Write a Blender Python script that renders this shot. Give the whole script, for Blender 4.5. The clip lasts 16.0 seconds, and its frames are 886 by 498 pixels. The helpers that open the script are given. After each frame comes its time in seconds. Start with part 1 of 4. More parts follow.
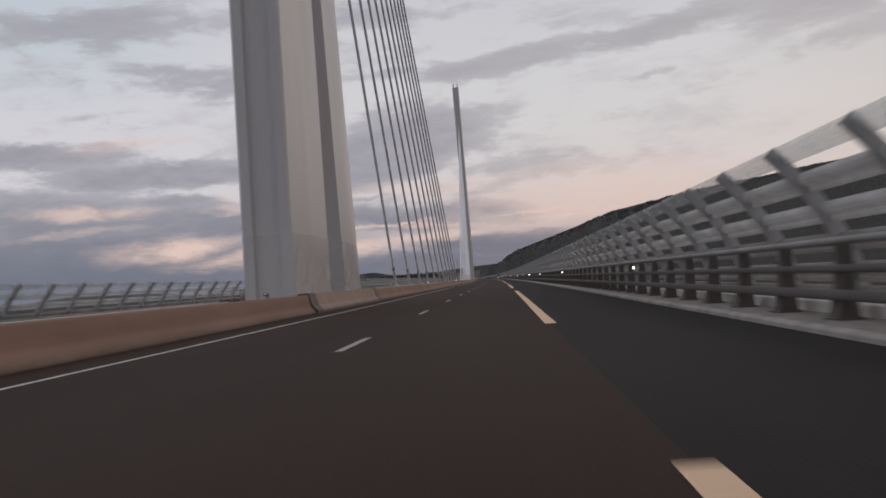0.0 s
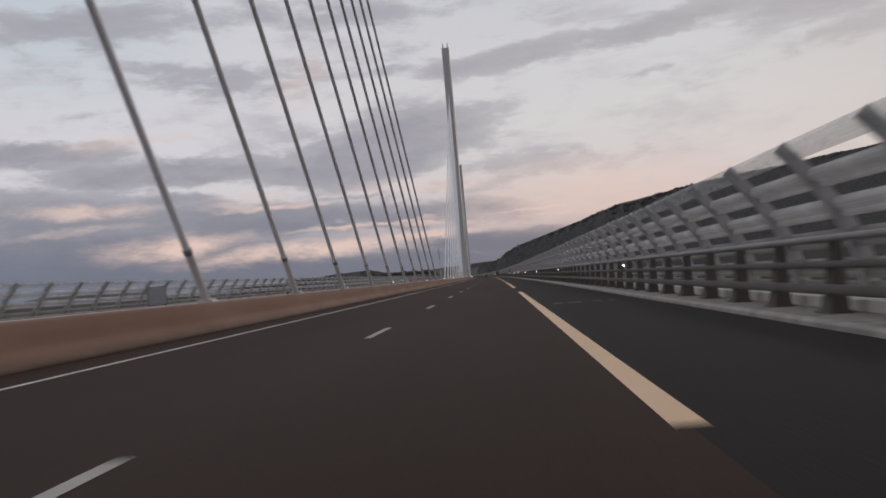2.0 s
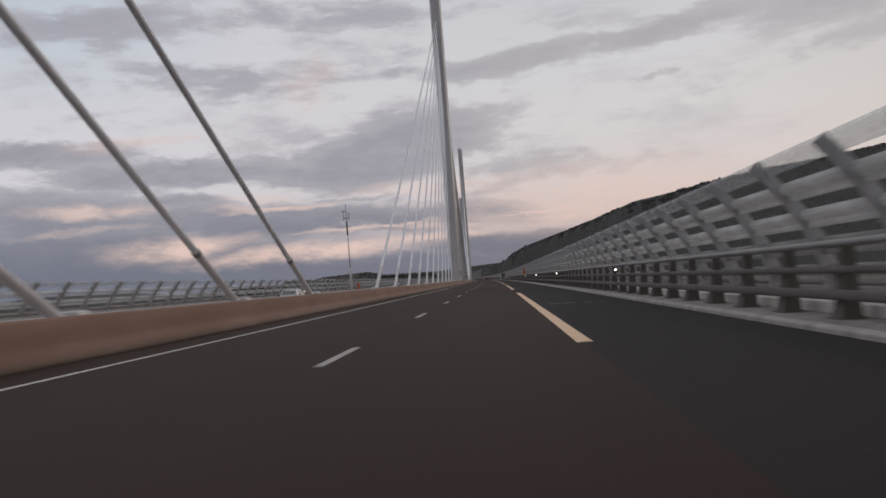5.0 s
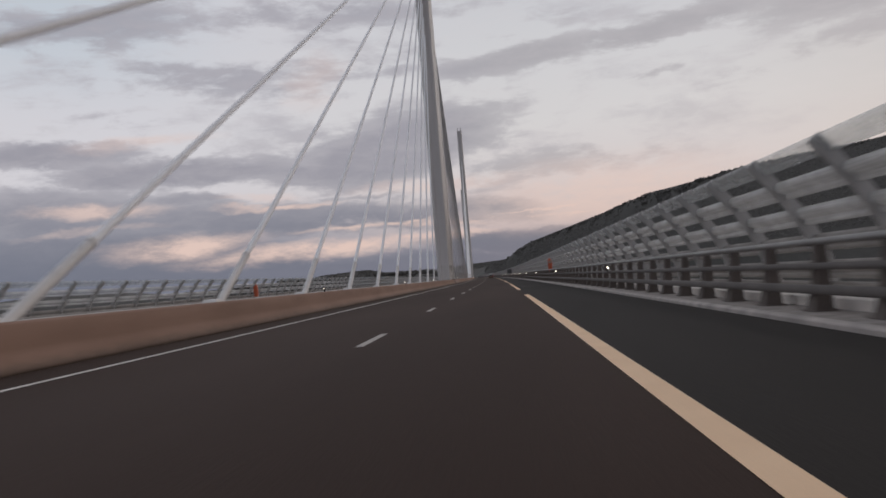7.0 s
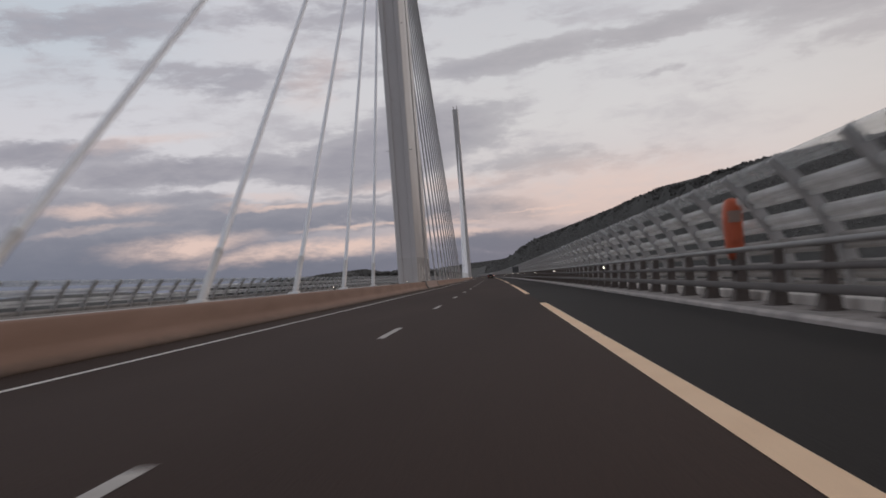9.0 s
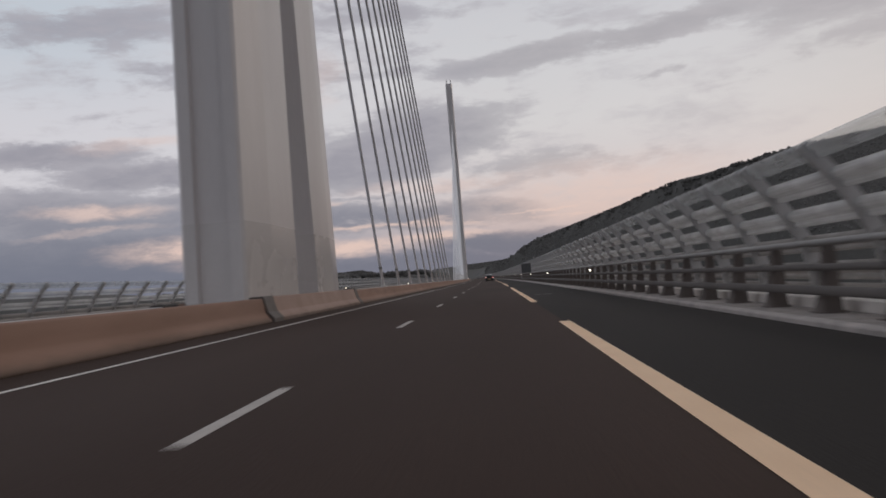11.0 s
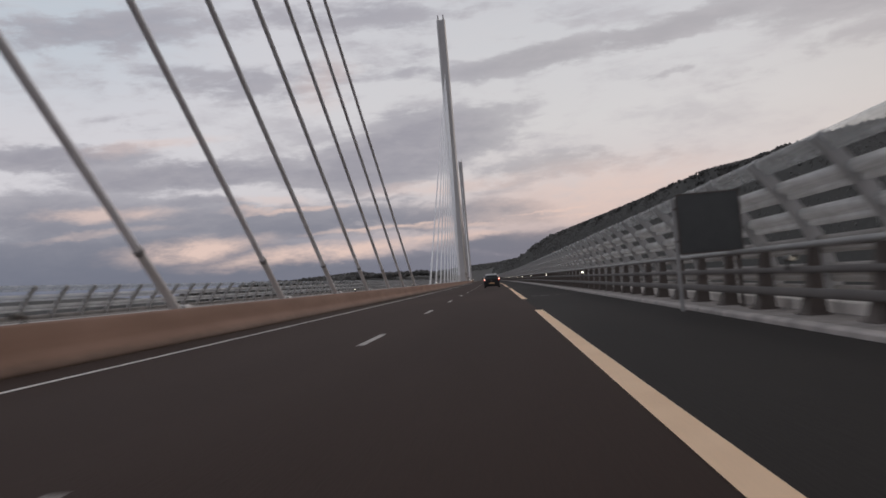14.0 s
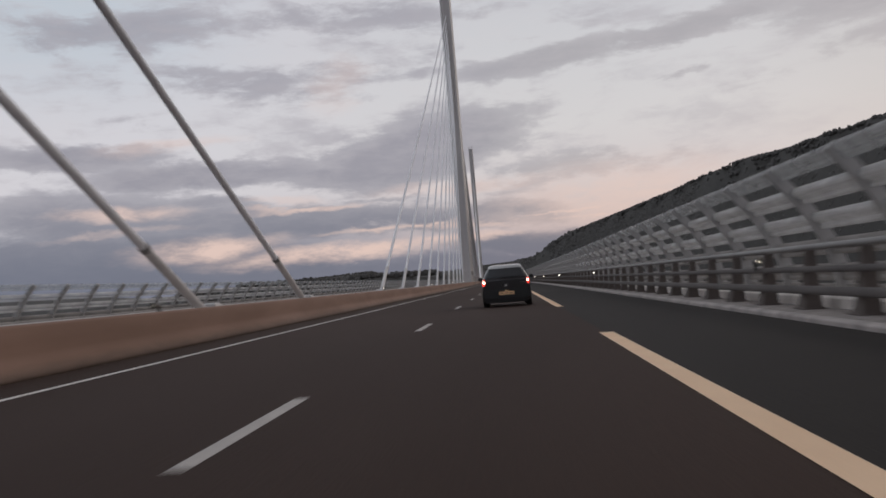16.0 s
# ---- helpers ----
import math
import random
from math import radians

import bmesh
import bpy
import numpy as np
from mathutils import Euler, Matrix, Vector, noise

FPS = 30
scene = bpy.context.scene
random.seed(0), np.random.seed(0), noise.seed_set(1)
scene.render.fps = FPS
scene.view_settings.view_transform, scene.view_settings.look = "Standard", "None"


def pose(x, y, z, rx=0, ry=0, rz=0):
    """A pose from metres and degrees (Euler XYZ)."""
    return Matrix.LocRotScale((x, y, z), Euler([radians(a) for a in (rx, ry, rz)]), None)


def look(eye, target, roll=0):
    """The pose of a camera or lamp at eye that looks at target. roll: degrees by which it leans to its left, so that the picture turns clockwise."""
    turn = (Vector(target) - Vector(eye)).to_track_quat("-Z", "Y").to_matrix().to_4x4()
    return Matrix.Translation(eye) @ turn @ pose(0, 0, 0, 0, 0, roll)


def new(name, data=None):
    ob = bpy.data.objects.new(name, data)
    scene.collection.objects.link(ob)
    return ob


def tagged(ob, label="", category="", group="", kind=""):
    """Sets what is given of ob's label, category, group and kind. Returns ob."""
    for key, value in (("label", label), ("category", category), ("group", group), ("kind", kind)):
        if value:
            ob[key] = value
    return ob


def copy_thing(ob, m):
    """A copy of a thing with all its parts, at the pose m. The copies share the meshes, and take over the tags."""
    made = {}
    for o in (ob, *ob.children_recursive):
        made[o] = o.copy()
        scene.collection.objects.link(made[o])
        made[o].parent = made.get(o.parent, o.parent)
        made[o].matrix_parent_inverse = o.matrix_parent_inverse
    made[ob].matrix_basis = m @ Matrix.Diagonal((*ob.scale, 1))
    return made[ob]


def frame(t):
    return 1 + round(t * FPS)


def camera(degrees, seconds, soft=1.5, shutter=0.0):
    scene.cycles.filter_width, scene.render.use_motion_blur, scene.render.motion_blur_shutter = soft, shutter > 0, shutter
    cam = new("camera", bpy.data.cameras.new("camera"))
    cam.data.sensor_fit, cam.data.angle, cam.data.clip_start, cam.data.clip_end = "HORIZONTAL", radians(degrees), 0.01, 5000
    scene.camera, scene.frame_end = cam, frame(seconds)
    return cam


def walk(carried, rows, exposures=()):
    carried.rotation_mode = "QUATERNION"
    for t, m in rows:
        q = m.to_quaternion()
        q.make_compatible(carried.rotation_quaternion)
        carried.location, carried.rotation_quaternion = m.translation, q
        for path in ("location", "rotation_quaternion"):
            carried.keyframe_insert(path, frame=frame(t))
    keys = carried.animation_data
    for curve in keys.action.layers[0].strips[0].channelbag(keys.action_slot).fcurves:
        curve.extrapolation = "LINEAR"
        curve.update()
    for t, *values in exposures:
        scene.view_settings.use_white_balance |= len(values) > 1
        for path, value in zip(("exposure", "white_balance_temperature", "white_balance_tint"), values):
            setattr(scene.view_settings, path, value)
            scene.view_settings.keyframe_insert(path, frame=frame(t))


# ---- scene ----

# ---------- the bridge's line: a left-hand arc; s along it, x to the right, z up ----------
RADIUS = 18500.0


def along(s, x, z):
    a = s / RADIUS
    return Vector((-RADIUS + (RADIUS + x) * math.cos(a), (RADIUS + x) * math.sin(a), z))


def heading(s):
    return math.degrees(s / RADIUS)


# ---------- camera: seconds, s, x, yaw, pitch, roll ----------
EYE = 0.9205
cam = camera(51.2, 16.0, soft=1.7, shutter=0.3)
PATH = [
    (0.0, -5.669, 0.285, 3.707, 2.007, 4.816),
    (0.5, 10.297, 0.201, 3.713, 2.003, 4.856),
    (1.0, 26.219, 0.165, 3.718, 2.005, 4.879),
    (1.5, 42.114, 0.077, 3.550, 2.144, 4.835),
    (2.0, 57.892, 0.104, 3.441, 1.847, 4.975),
    (2.5, 73.919, 0.106, 3.496, 2.023, 4.903),
    (3.0, 89.852, 0.096, 3.452, 1.998, 4.805),
    (3.5, 105.671, 0.143, 3.598, 2.058, 4.765),
    (4.0, 122.826, 0.103, 3.566, 2.006, 4.649),
    (4.5, 138.760, 0.061, 3.485, 2.040, 4.557),
    (7.0, 217.447, -0.007, 3.539, 1.905, 4.845),
    (7.5, 233.173, -0.041, 3.713, 2.038, 4.823),
    (8.0, 250.149, -0.130, 3.660, 2.212, 4.714),
    (8.5, 265.482, -0.164, 3.530, 2.051, 4.769),
    (9.0, 281.676, -0.168, 3.403, 1.877, 4.741),
    (11.5, 360.225, -0.078, 3.223, 1.978, 4.835),
    (12.0, 377.382, -0.022, 3.260, 1.872, 4.820),
    (12.5, 392.902, 0.034, 3.349, 2.068, 4.787),
    (13.0, 408.238, 0.113, 3.392, 1.988, 4.769),
    (13.5, 423.701, 0.117, 3.378, 2.015, 4.839),
    (14.0, 439.857, 0.112, 3.475, 2.088, 4.917),
    (14.5, 455.330, 0.116, 3.539, 2.023, 4.968),
    (15.0, 470.599, 0.111, 3.792, 2.120, 5.038),
    (15.5, 486.571, -0.061, 4.131, 2.071, 4.871),
    (16.0, 502.088, -0.294, 4.126, 2.165, 4.795),
]
walk(cam, [(t, pose(*along(s, x, EYE), 90 + p, r, y + heading(s))) for t, s, x, y, p, r in PATH])

# ---------- world: dusk sky with broken cloud ----------
# each cloud: az, el, half length, half thickness, tilt, weight
LOW_BANK = [
    (-0.50, 0.045, 0.20, 0.035, 0, 1.0), (-0.236, 0.081, 0.232, 0.017, -3, 0.75), (-0.086, 0.074, 0.112, 0.009, 0, 0.7), (-0.382, 0.032, 0.211, 0.021, -4, 1.0),
    (-0.141, 0.014, 0.232, 0.018, 0, 0.9), (-0.424, 0.088, 0.077, 0.01, 0, 0.5), (-0.162, 0.098, 0.063, 0.004, 0, 0.5), (0.022, 0.034, 0.110, 0.013, -2, 0.9),
    (-0.007, 0.095, 0.070, 0.005, 0, 0.3), (-0.47, 0.100, 0.11, 0.028, -2, 0.8),
]
MID_BANK = [
    (-0.107, 0.148, 0.10, 0.030, 10, 1.0), (-0.182, 0.128, 0.084, 0.013, 2, 0.8), (-0.339, 0.135, 0.133, 0.014, -1, 0.85), (-0.406, 0.193, 0.042, 0.008, -8, 0.25),
    (-0.333, 0.104, 0.053, 0.007, -2, 0.7), (-0.394, 0.121, 0.049, 0.006, -4, 0.5), (0.050, 0.114, 0.10, 0.014, 2, 0.52), (0.175, 0.201, 0.03, 0.005, 12, 0.4), (0.01, 0.190, 0.06, 0.012, 4, 0.3),
    (-0.47, 0.157, 0.09, 0.013, 0, 0.8),
]
HIGH_BANK = [
    (-0.263, 0.23, 0.123, 0.022, -4, 0.55), (-0.155, 0.295, 0.119, 0.018, -3, 0.5), (-0.086, 0.226, 0.091, 0.01, 2, 0.4), (-0.44, 0.285, 0.12, 0.020, 6, 0.55),
    (0.176, 0.246, 0.12, 0.014, 6, 0.7), (0.035, 0.233, 0.10, 0.015, 5, 0.7), (0.275, 0.268, 0.09, 0.011, 7, 0.5), (-0.015, 0.26, 0.09, 0.013, 3, 0.35),
    (0.40, 0.265, 0.13, 0.030, 6, 0.7), (0.36, 0.205, 0.10, 0.014, 10, 0.4), (0.256, 0.234, 0.041, 0.006, 20, 0.25),
]
PINK = [
    (-0.340, 0.057, 0.062, 0.0095, 3, 1.0), (-0.209, 0.042, 0.098, 0.007, 1, 1.0), (-0.086, 0.048, 0.063, 0.004, 2, 0.9), (-0.114, 0.067, 0.042, 0.002, 0, 0.8),
    (-0.065, 0.062, 0.042, 0.002, -2, 0.8), (-0.373, 0.166, 0.053, 0.006, 3, 0.45), (-0.427, 0.1, 0.049, 0.006, -2, 0.8), (-0.058, 0.105, 0.077, 0.006, 0, 0.5),
    (-0.263, 0.104, 0.035, 0.004, 0, 0.4), (-0.196, 0.224, 0.028, 0.018, 50, 0.3), (0.042, 0.067, 0.049, 0.002, 2, 0.9), (0.058, 0.061, 0.041, 0.002, 0, 0.8),
    (0.095, 0.082, 0.110, 0.028, 3, 0.62), (-0.240, 0.094, 0.05, 0.0025, 1, 0.8), (-0.165, 0.066, 0.04, 0.0022, 1, 0.8), (-0.44, 0.080, 0.05, 0.003, 2, 0.4),
]

world = bpy.data.worlds.new("dusk_sky")
scene.world = world
world.use_nodes = True
wt = world.node_tree
wt.nodes.clear()


def wn(kind, **props):
    n = wt.nodes.new(kind)
    for k, v in props.items():
        if k == "operation":
            n.operation = v
        elif k == "blend_type":
            n.data_type = "RGBA"
            n.blend_type = v
    return n


def wmath(op, a, b=None, c=None):
    n = wn("ShaderNodeMath", operation=op)
    for i, v in enumerate((a, b, c)):
        if v is None:
            continue
        if isinstance(v, (int, float)):
            n.inputs[i].default_value = v
        else:
            wt.links.new(v, n.inputs[i])
    return n.outputs[0]


def wmix(fac, a, b, mode="MIX"):
    n = wn("ShaderNodeMix", blend_type=mode)
    for sock, v in ((n.inputs[0], fac), (n.inputs[6], a), (n.inputs[7], b)):
        if isinstance(v, tuple):
            sock.default_value = (*v, 1.0)
        elif isinstance(v, (int, float)):
            sock.default_value = v
        else:
            wt.links.new(v, sock)
    return n.outputs[2]


def wrange(v, a, b, lo=0.0, hi=1.0):
    n = wn("ShaderNodeMapRange")
    n.interpolation_type = "SMOOTHSTEP"
    wt.links.new(v, n.inputs[0])
    for i, q in enumerate((a, b, lo, hi)):
        n.inputs[i + 1].default_value = q
    return n.outputs[0]


def wnoise(vec, scale, detail, rough, distort=0.0):
    n = wn("ShaderNodeTexNoise")
    n.inputs["Scale"].default_value, n.inputs["Detail"].default_value = scale, detail
    n.inputs["Roughness"].default_value, n.inputs["Distortion"].default_value = rough, distort
    wt.links.new(vec, n.inputs["Vector"])
    return n


coords = wn("ShaderNodeTexCoord")
sep = wn("ShaderNodeSeparateXYZ")
wt.links.new(coords.outputs["Generated"], sep.inputs[0])
flat = wmath("SQRT", wmath("ADD", wmath("MULTIPLY", sep.outputs[0], sep.outputs[0]), wmath("MULTIPLY", sep.outputs[1], sep.outputs[1])))
elev = wmath("DIVIDE", sep.outputs[2], wmath("MAXIMUM", flat, 0.02))
azim = wmath("ARCTAN2", sep.outputs[0], sep.outputs[1])
comb = wn("ShaderNodeCombineXYZ")
wt.links.new(azim, comb.inputs[0])
wt.links.new(elev, comb.inputs[1])
flatv = comb.outputs[0]
# long thin cloud grain: squeezed in height
stretch = wn("ShaderNodeMapping")
stretch.inputs["Scale"].default_value = (1.0, 3.0, 1.0)
wt.links.new(flatv, stretch.inputs["Vector"])
grain = wnoise(stretch.outputs[0], 7.0, 7.0, 0.52, 0.25)
fine = wnoise(stretch.outputs[0], 26.0, 8.0, 0.66, 0.3)
# ragged edges: the coordinates pushed about by noise
push = wn("ShaderNodeVectorMath", operation="MULTIPLY_ADD")
warp = wnoise(stretch.outputs[0], 10.0, 9.0, 0.66)
wt.links.new(warp.outputs["Color"], push.inputs[0])
push.inputs[1].default_value = (0.10, 0.034, 0.0)
shift = wn("ShaderNodeVectorMath", operation="SUBTRACT")
wt.links.new(flatv, shift.inputs[0])
shift.inputs[1].default_value = (0.05, 0.017, 0.0)
wt.links.new(shift.outputs[0], push.inputs[2])
warped = push.outputs[0]


def cloud(az, el, length, thick, tilt, weight):
    m = wn("ShaderNodeMapping")
    m.vector_type = "TEXTURE"
    m.inputs["Location"].default_value = (az, el, 0)
    m.inputs["Rotation"].default_value = (0, 0, radians(tilt))
    m.inputs["Scale"].default_value = (length, thick, 1)
    wt.links.new(warped, m.inputs["Vector"])
    ln = wn("ShaderNodeVectorMath", operation="LENGTH")
    wt.links.new(m.outputs[0], ln.inputs[0])
    return wrange(ln.outputs["Value"], 0.3, 1.9, weight, 0.0)


def united(items):
    total = None
    for it in items:
        c = cloud(*it)
        total = c if total is None else wmath("MAXIMUM", total, c)
    return total


dark, pink = united(LOW_BANK + MID_BANK + HIGH_BANK), united(PINK)
# clear veil behind: brighter and warmer low down and to the right
ramp = wn("ShaderNodeValToRGB")
wt.links.new(wmath("MULTIPLY_ADD", elev, 1.0, 0.0), ramp.inputs[0])
els = ramp.color_ramp.elements
els[0].position, els[0].color = 0.0, (0.25, 0.245, 0.31, 1)
els[1].position, els[1].color = 1.0, (0.19, 0.195, 0.225, 1)
for p, c in ((0.03, (0.33, 0.305, 0.355)), (0.06, (0.55, 0.465, 0.465)), (0.10, (0.61, 0.565, 0.575)), (0.16, (0.625, 0.61, 0.62)), (0.24, (0.595, 0.595, 0.62)), (0.36, (0.53, 0.54, 0.585)), (0.6, (0.35, 0.36, 0.40))):
    e = els.new(p)
    e.color = (*c, 1)
veil = ramp.outputs[0]
veil = wmix(wrange(azim, 0.05, -0.45, 0.0, 0.75), veil, (0.625, 0.615, 0.665))
veil = wmix(wmath("MULTIPLY", wrange(elev, 0.17, 0.30, 0.0, 0.7), wrange(azim, -0.22, -0.45)), veil, (0.47, 0.54, 0.61))
veil = wmix(wrange(azim, 0.18, 0.5, 0.0, 0.55), veil, (0.48, 0.47, 0.475))
low = wrange(elev, 0.115, 0.045, 0.0, 1.0)
veil = wmix(wmath("MULTIPLY", low, wrange(azim, -0.02, -0.3, 0.0, 0.85)), veil, (0.185, 0.20, 0.265))
torn = wmath("MULTIPLY_ADD", wmath("SUBTRACT", fine.outputs["Fac"], 0.5), 0.55, wmath("SUBTRACT", grain.outputs["Fac"], 0.5))
# loose noise cloud, then the large forms, then the lit edges
loose = wmath("MULTIPLY", wrange(torn, -0.06, 0.20, 0.0, 0.75), wrange(azim, 0.30, -0.05, 0.35, 0.8))
sky = wmix(wmath("MULTIPLY", loose, wrange(elev, 0.02, 0.10, 0.25, 1.0)), veil, (0.40, 0.385, 0.43))
body = wmath("MULTIPLY", wrange(wmath("MULTIPLY_ADD", torn, 1.7, dark), 0.14, 0.56), wmath("MINIMUM", wmath("MULTIPLY_ADD", dark, 0.9, 0.30), 1.0))
high_shade = wmix(wrange(azim, 0.04, -0.12), (0.385, 0.375, 0.405), (0.318, 0.310, 0.358))
shade = wmix(wrange(elev, 0.03, 0.14), (0.160, 0.176, 0.232), high_shade)
sky = wmix(body, sky, shade)
lit = wmath("MULTIPLY", pink, wrange(fine.outputs["Fac"], 0.3, 0.6, 0.45, 1.0))
sky = wmix(lit, sky, (0.72, 0.545, 0.49))
sky = wmix(wmath("MULTIPLY", wrange(fine.outputs["Fac"], 0.35, 0.75, 0.0, 0.16), wrange(elev, 0.04, 0.12, 0.15, 1.0)), sky, (0.64, 0.60, 0.62))
# a little of the clear sky's own gradient over all
nishita = wn("ShaderNodeTexSky")
nishita.sky_type, nishita.sun_disc = "NISHITA", False
nishita.sun_elevation, nishita.sun_rotation = radians(3.0), radians(25.0)
dim = wmix(1.0, nishita.outputs[0], (0.10, 0.10, 0.10), "MULTIPLY")
sky = wmix(0.035, sky, dim)
# the sky behind, away from the sunset, is dimmer and bluer
away = wrange(sep.outputs[1], 0.25, -0.7, 0.0, 1.0)
sky = wmix(away, sky, wmix(1.0, sky, (0.70, 0.71, 0.75), "MULTIPLY"))
background = wn("ShaderNodeBackground")
wt.links.new(sky, background.inputs["Color"])
background.inputs["Strength"].default_value = 1.05
out = wn("ShaderNodeOutputWorld")
wt.links.new(background.outputs[0], out.inputs["Surface"])

# the sun, hidden behind cloud, ahead and to the right
sun = new("sun", bpy.data.lights.new("sun", "SUN"))
sun.data.energy, sun.data.angle, sun.data.color = 0.35, radians(25), (1.0, 0.80, 0.66)
sun.matrix_world = look((60, 60, 30), (0, 0, 0))


# ---------- materials ----------
def material(name, base, rough=0.6, metal=0.0, second=None, scale=4.0, amount=0.5, fine_scale=60.0, fine_amount=0.15, bump=0.15,
             bump_scale=None, stretch_by=(1, 1, 1), per_piece=0.0, coat=0.0):
    """Two scales of variation, a bump and, where wanted, a change from piece to piece."""
    m = bpy.data.materials.new(name)
    m.use_nodes = True
    nt = m.node_tree
    b = nt.nodes["Principled BSDF"]
    b.inputs["Roughness"].default_value, b.inputs["Metallic"].default_value = rough, metal
    b.inputs["Coat Weight"].default_value = coat
    tc = nt.nodes.new("ShaderNodeTexCoord")
    mp = nt.nodes.new("ShaderNodeMapping")
    mp.inputs["Scale"].default_value = stretch_by
    nt.links.new(tc.outputs["Object"], mp.inputs["Vector"])
    big, small = nt.nodes.new("ShaderNodeTexNoise"), nt.nodes.new("ShaderNodeTexNoise")
    for n, s, d in ((big, scale, 6), (small, fine_scale, 4)):
        n.inputs["Scale"].default_value, n.inputs["Detail"].default_value = s, d
        nt.links.new(mp.outputs[0], n.inputs["Vector"])
    spread = nt.nodes.new("ShaderNodeMapRange")
    nt.links.new(big.outputs["Fac"], spread.inputs[0])
    spread.inputs[1].default_value, spread.inputs[2].default_value = 0.35, 0.65
    spread.inputs[3].default_value, spread.inputs[4].default_value = 0.0, amount
    mix = nt.nodes.new("ShaderNodeMix")
    mix.data_type = "RGBA"
    nt.links.new(spread.outputs[0], mix.inputs[0])
    mix.inputs[6].default_value = (*base, 1)
    mix.inputs[7].default_value = (*(second or tuple(c * 0.7 for c in base)), 1)
    hsv = nt.nodes.new("ShaderNodeHueSaturation")
    val = nt.nodes.new("ShaderNodeMath")
    val.operation = "MULTIPLY_ADD"
    nt.links.new(small.outputs["Fac"], val.inputs[0])
    val.inputs[1].default_value, val.inputs[2].default_value = fine_amount * 2, 1 - fine_amount
    value = val.outputs[0]
    if per_piece:
        info = nt.nodes.new("ShaderNodeObjectInfo")
        vary = nt.nodes.new("ShaderNodeMath")
        vary.operation = "MULTIPLY_ADD"
        nt.links.new(info.outputs["Random"], vary.inputs[0])
        vary.inputs[1].default_value = per_piece
        nt.links.new(value, vary.inputs[2])
        value = vary.outputs[0]
    nt.links.new(value, hsv.inputs["Value"])
    nt.links.new(mix.outputs[2], hsv.inputs["Color"])
    nt.links.new(hsv.outputs[0], b.inputs["Base Color"])
    rr = nt.nodes.new("ShaderNodeMapRange")
    nt.links.new(big.outputs["Fac"], rr.inputs[0])
    rr.inputs[3].default_value, rr.inputs[4].default_value = max(0.02, rough - 0.12), min(1.0, rough + 0.12)
    nt.links.new(rr.outputs[0], b.inputs["Roughness"])
    if bump:
        bm_ = nt.nodes.new("ShaderNodeBump")
        bm_.inputs["Strength"].default_value, bm_.inputs["Distance"].default_value = bump, 0.01
        nt.links.new(small.outputs["Fac"], bm_.inputs["Height"])
        nt.links.new(bm_.outputs[0], b.inputs["Normal"])
    return m


def acrylic(name, tint, clear, rough):
    """Weathered clear sheet: part of the light goes straight through, the rest is scattered and mirrored."""
    m = bpy.data.materials.new(name)
    m.use_nodes = True
    nt = m.node_tree
    b = nt.nodes["Principled BSDF"]
    streak = nt.nodes.new("ShaderNodeTexNoise")
    squeeze = nt.nodes.new("ShaderNodeMapping")
    squeeze.inputs["Scale"].default_value = (26.0, 0.35, 26.0)
    streak.inputs["Scale"].default_value, streak.inputs["Detail"].default_value = 1.0, 5
    dirt = nt.nodes.new("ShaderNodeMix")
    dirt.data_type = "RGBA"
    spread = nt.nodes.new("ShaderNodeMapRange")
    spread.inputs[1].default_value, spread.inputs[2].default_value = 0.3, 0.7
    dirt.inputs[6].default_value = (*(c * 0.78 for c in tint), 1)
    dirt.inputs[7].default_value = (*(min(1.0, c * 1.12) for c in tint), 1)
    nt.links.new(squeeze.outputs[0], streak.inputs["Vector"])
    nt.links.new(streak.outputs["Fac"], spread.inputs[0])
    nt.links.new(spread.outputs[0], dirt.inputs[0])
    nt.links.new(dirt.outputs[2], b.inputs["Base Color"])
    b.inputs["Roughness"].default_value = rough
    b.inputs["Specular IOR Level"].default_value = 0.5
    tc = nt.nodes.new("ShaderNodeTexCoord")
    n = nt.nodes.new("ShaderNodeTexNoise")
    n.inputs["Scale"].default_value, n.inputs["Detail"].default_value = 3.0, 6
    nt.links.new(tc.outputs["Object"], n.inputs["Vector"])
    nt.links.new(tc.outputs["Object"], squeeze.inputs["Vector"])
    mr = nt.nodes.new("ShaderNodeMapRange")
    nt.links.new(n.outputs["Fac"], mr.inputs[0])
    mr.inputs[1].default_value, mr.inputs[2].default_value = 0.3, 0.7
    mr.inputs[3].default_value, mr.inputs[4].default_value = clear - 0.06, clear + 0.06
    tr = nt.nodes.new("ShaderNodeBsdfTransparent")
    tr.inputs["Color"].default_value = (0.93, 0.95, 0.95, 1)
    mx = nt.nodes.new("ShaderNodeMixShader")
    nt.links.new(mr.outputs[0], mx.inputs[0])
    glow = nt.nodes.new("ShaderNodeBsdfTranslucent")
    glow.inputs["Color"].default_value = (*tint, 1)
    both = nt.nodes.new("ShaderNodeMixShader")
    both.inputs[0].default_value = 0.28
    nt.links.new(b.outputs[0], both.inputs[1])
    nt.links.new(glow.outputs[0], both.inputs[2])
    nt.links.new(both.outputs[0], mx.inputs[1])
    nt.links.new(tr.outputs[0], mx.inputs[2])
    nt.links.new(mx.outputs[0], nt.nodes["Material Output"].inputs["Surface"])
    return m


def glowing(name, colour, strength):
    m = bpy.data.materials.new(name)
    m.use_nodes = True
    b = m.node_tree.nodes["Principled BSDF"]
    b.inputs["Base Color"].default_value = (*colour, 1)
    b.inputs["Roughness"].default_value = 0.25
    b.inputs["Emission Color"].default_value = (*colour, 1)
    b.inputs["Emission Strength"].default_value = strength
    return m


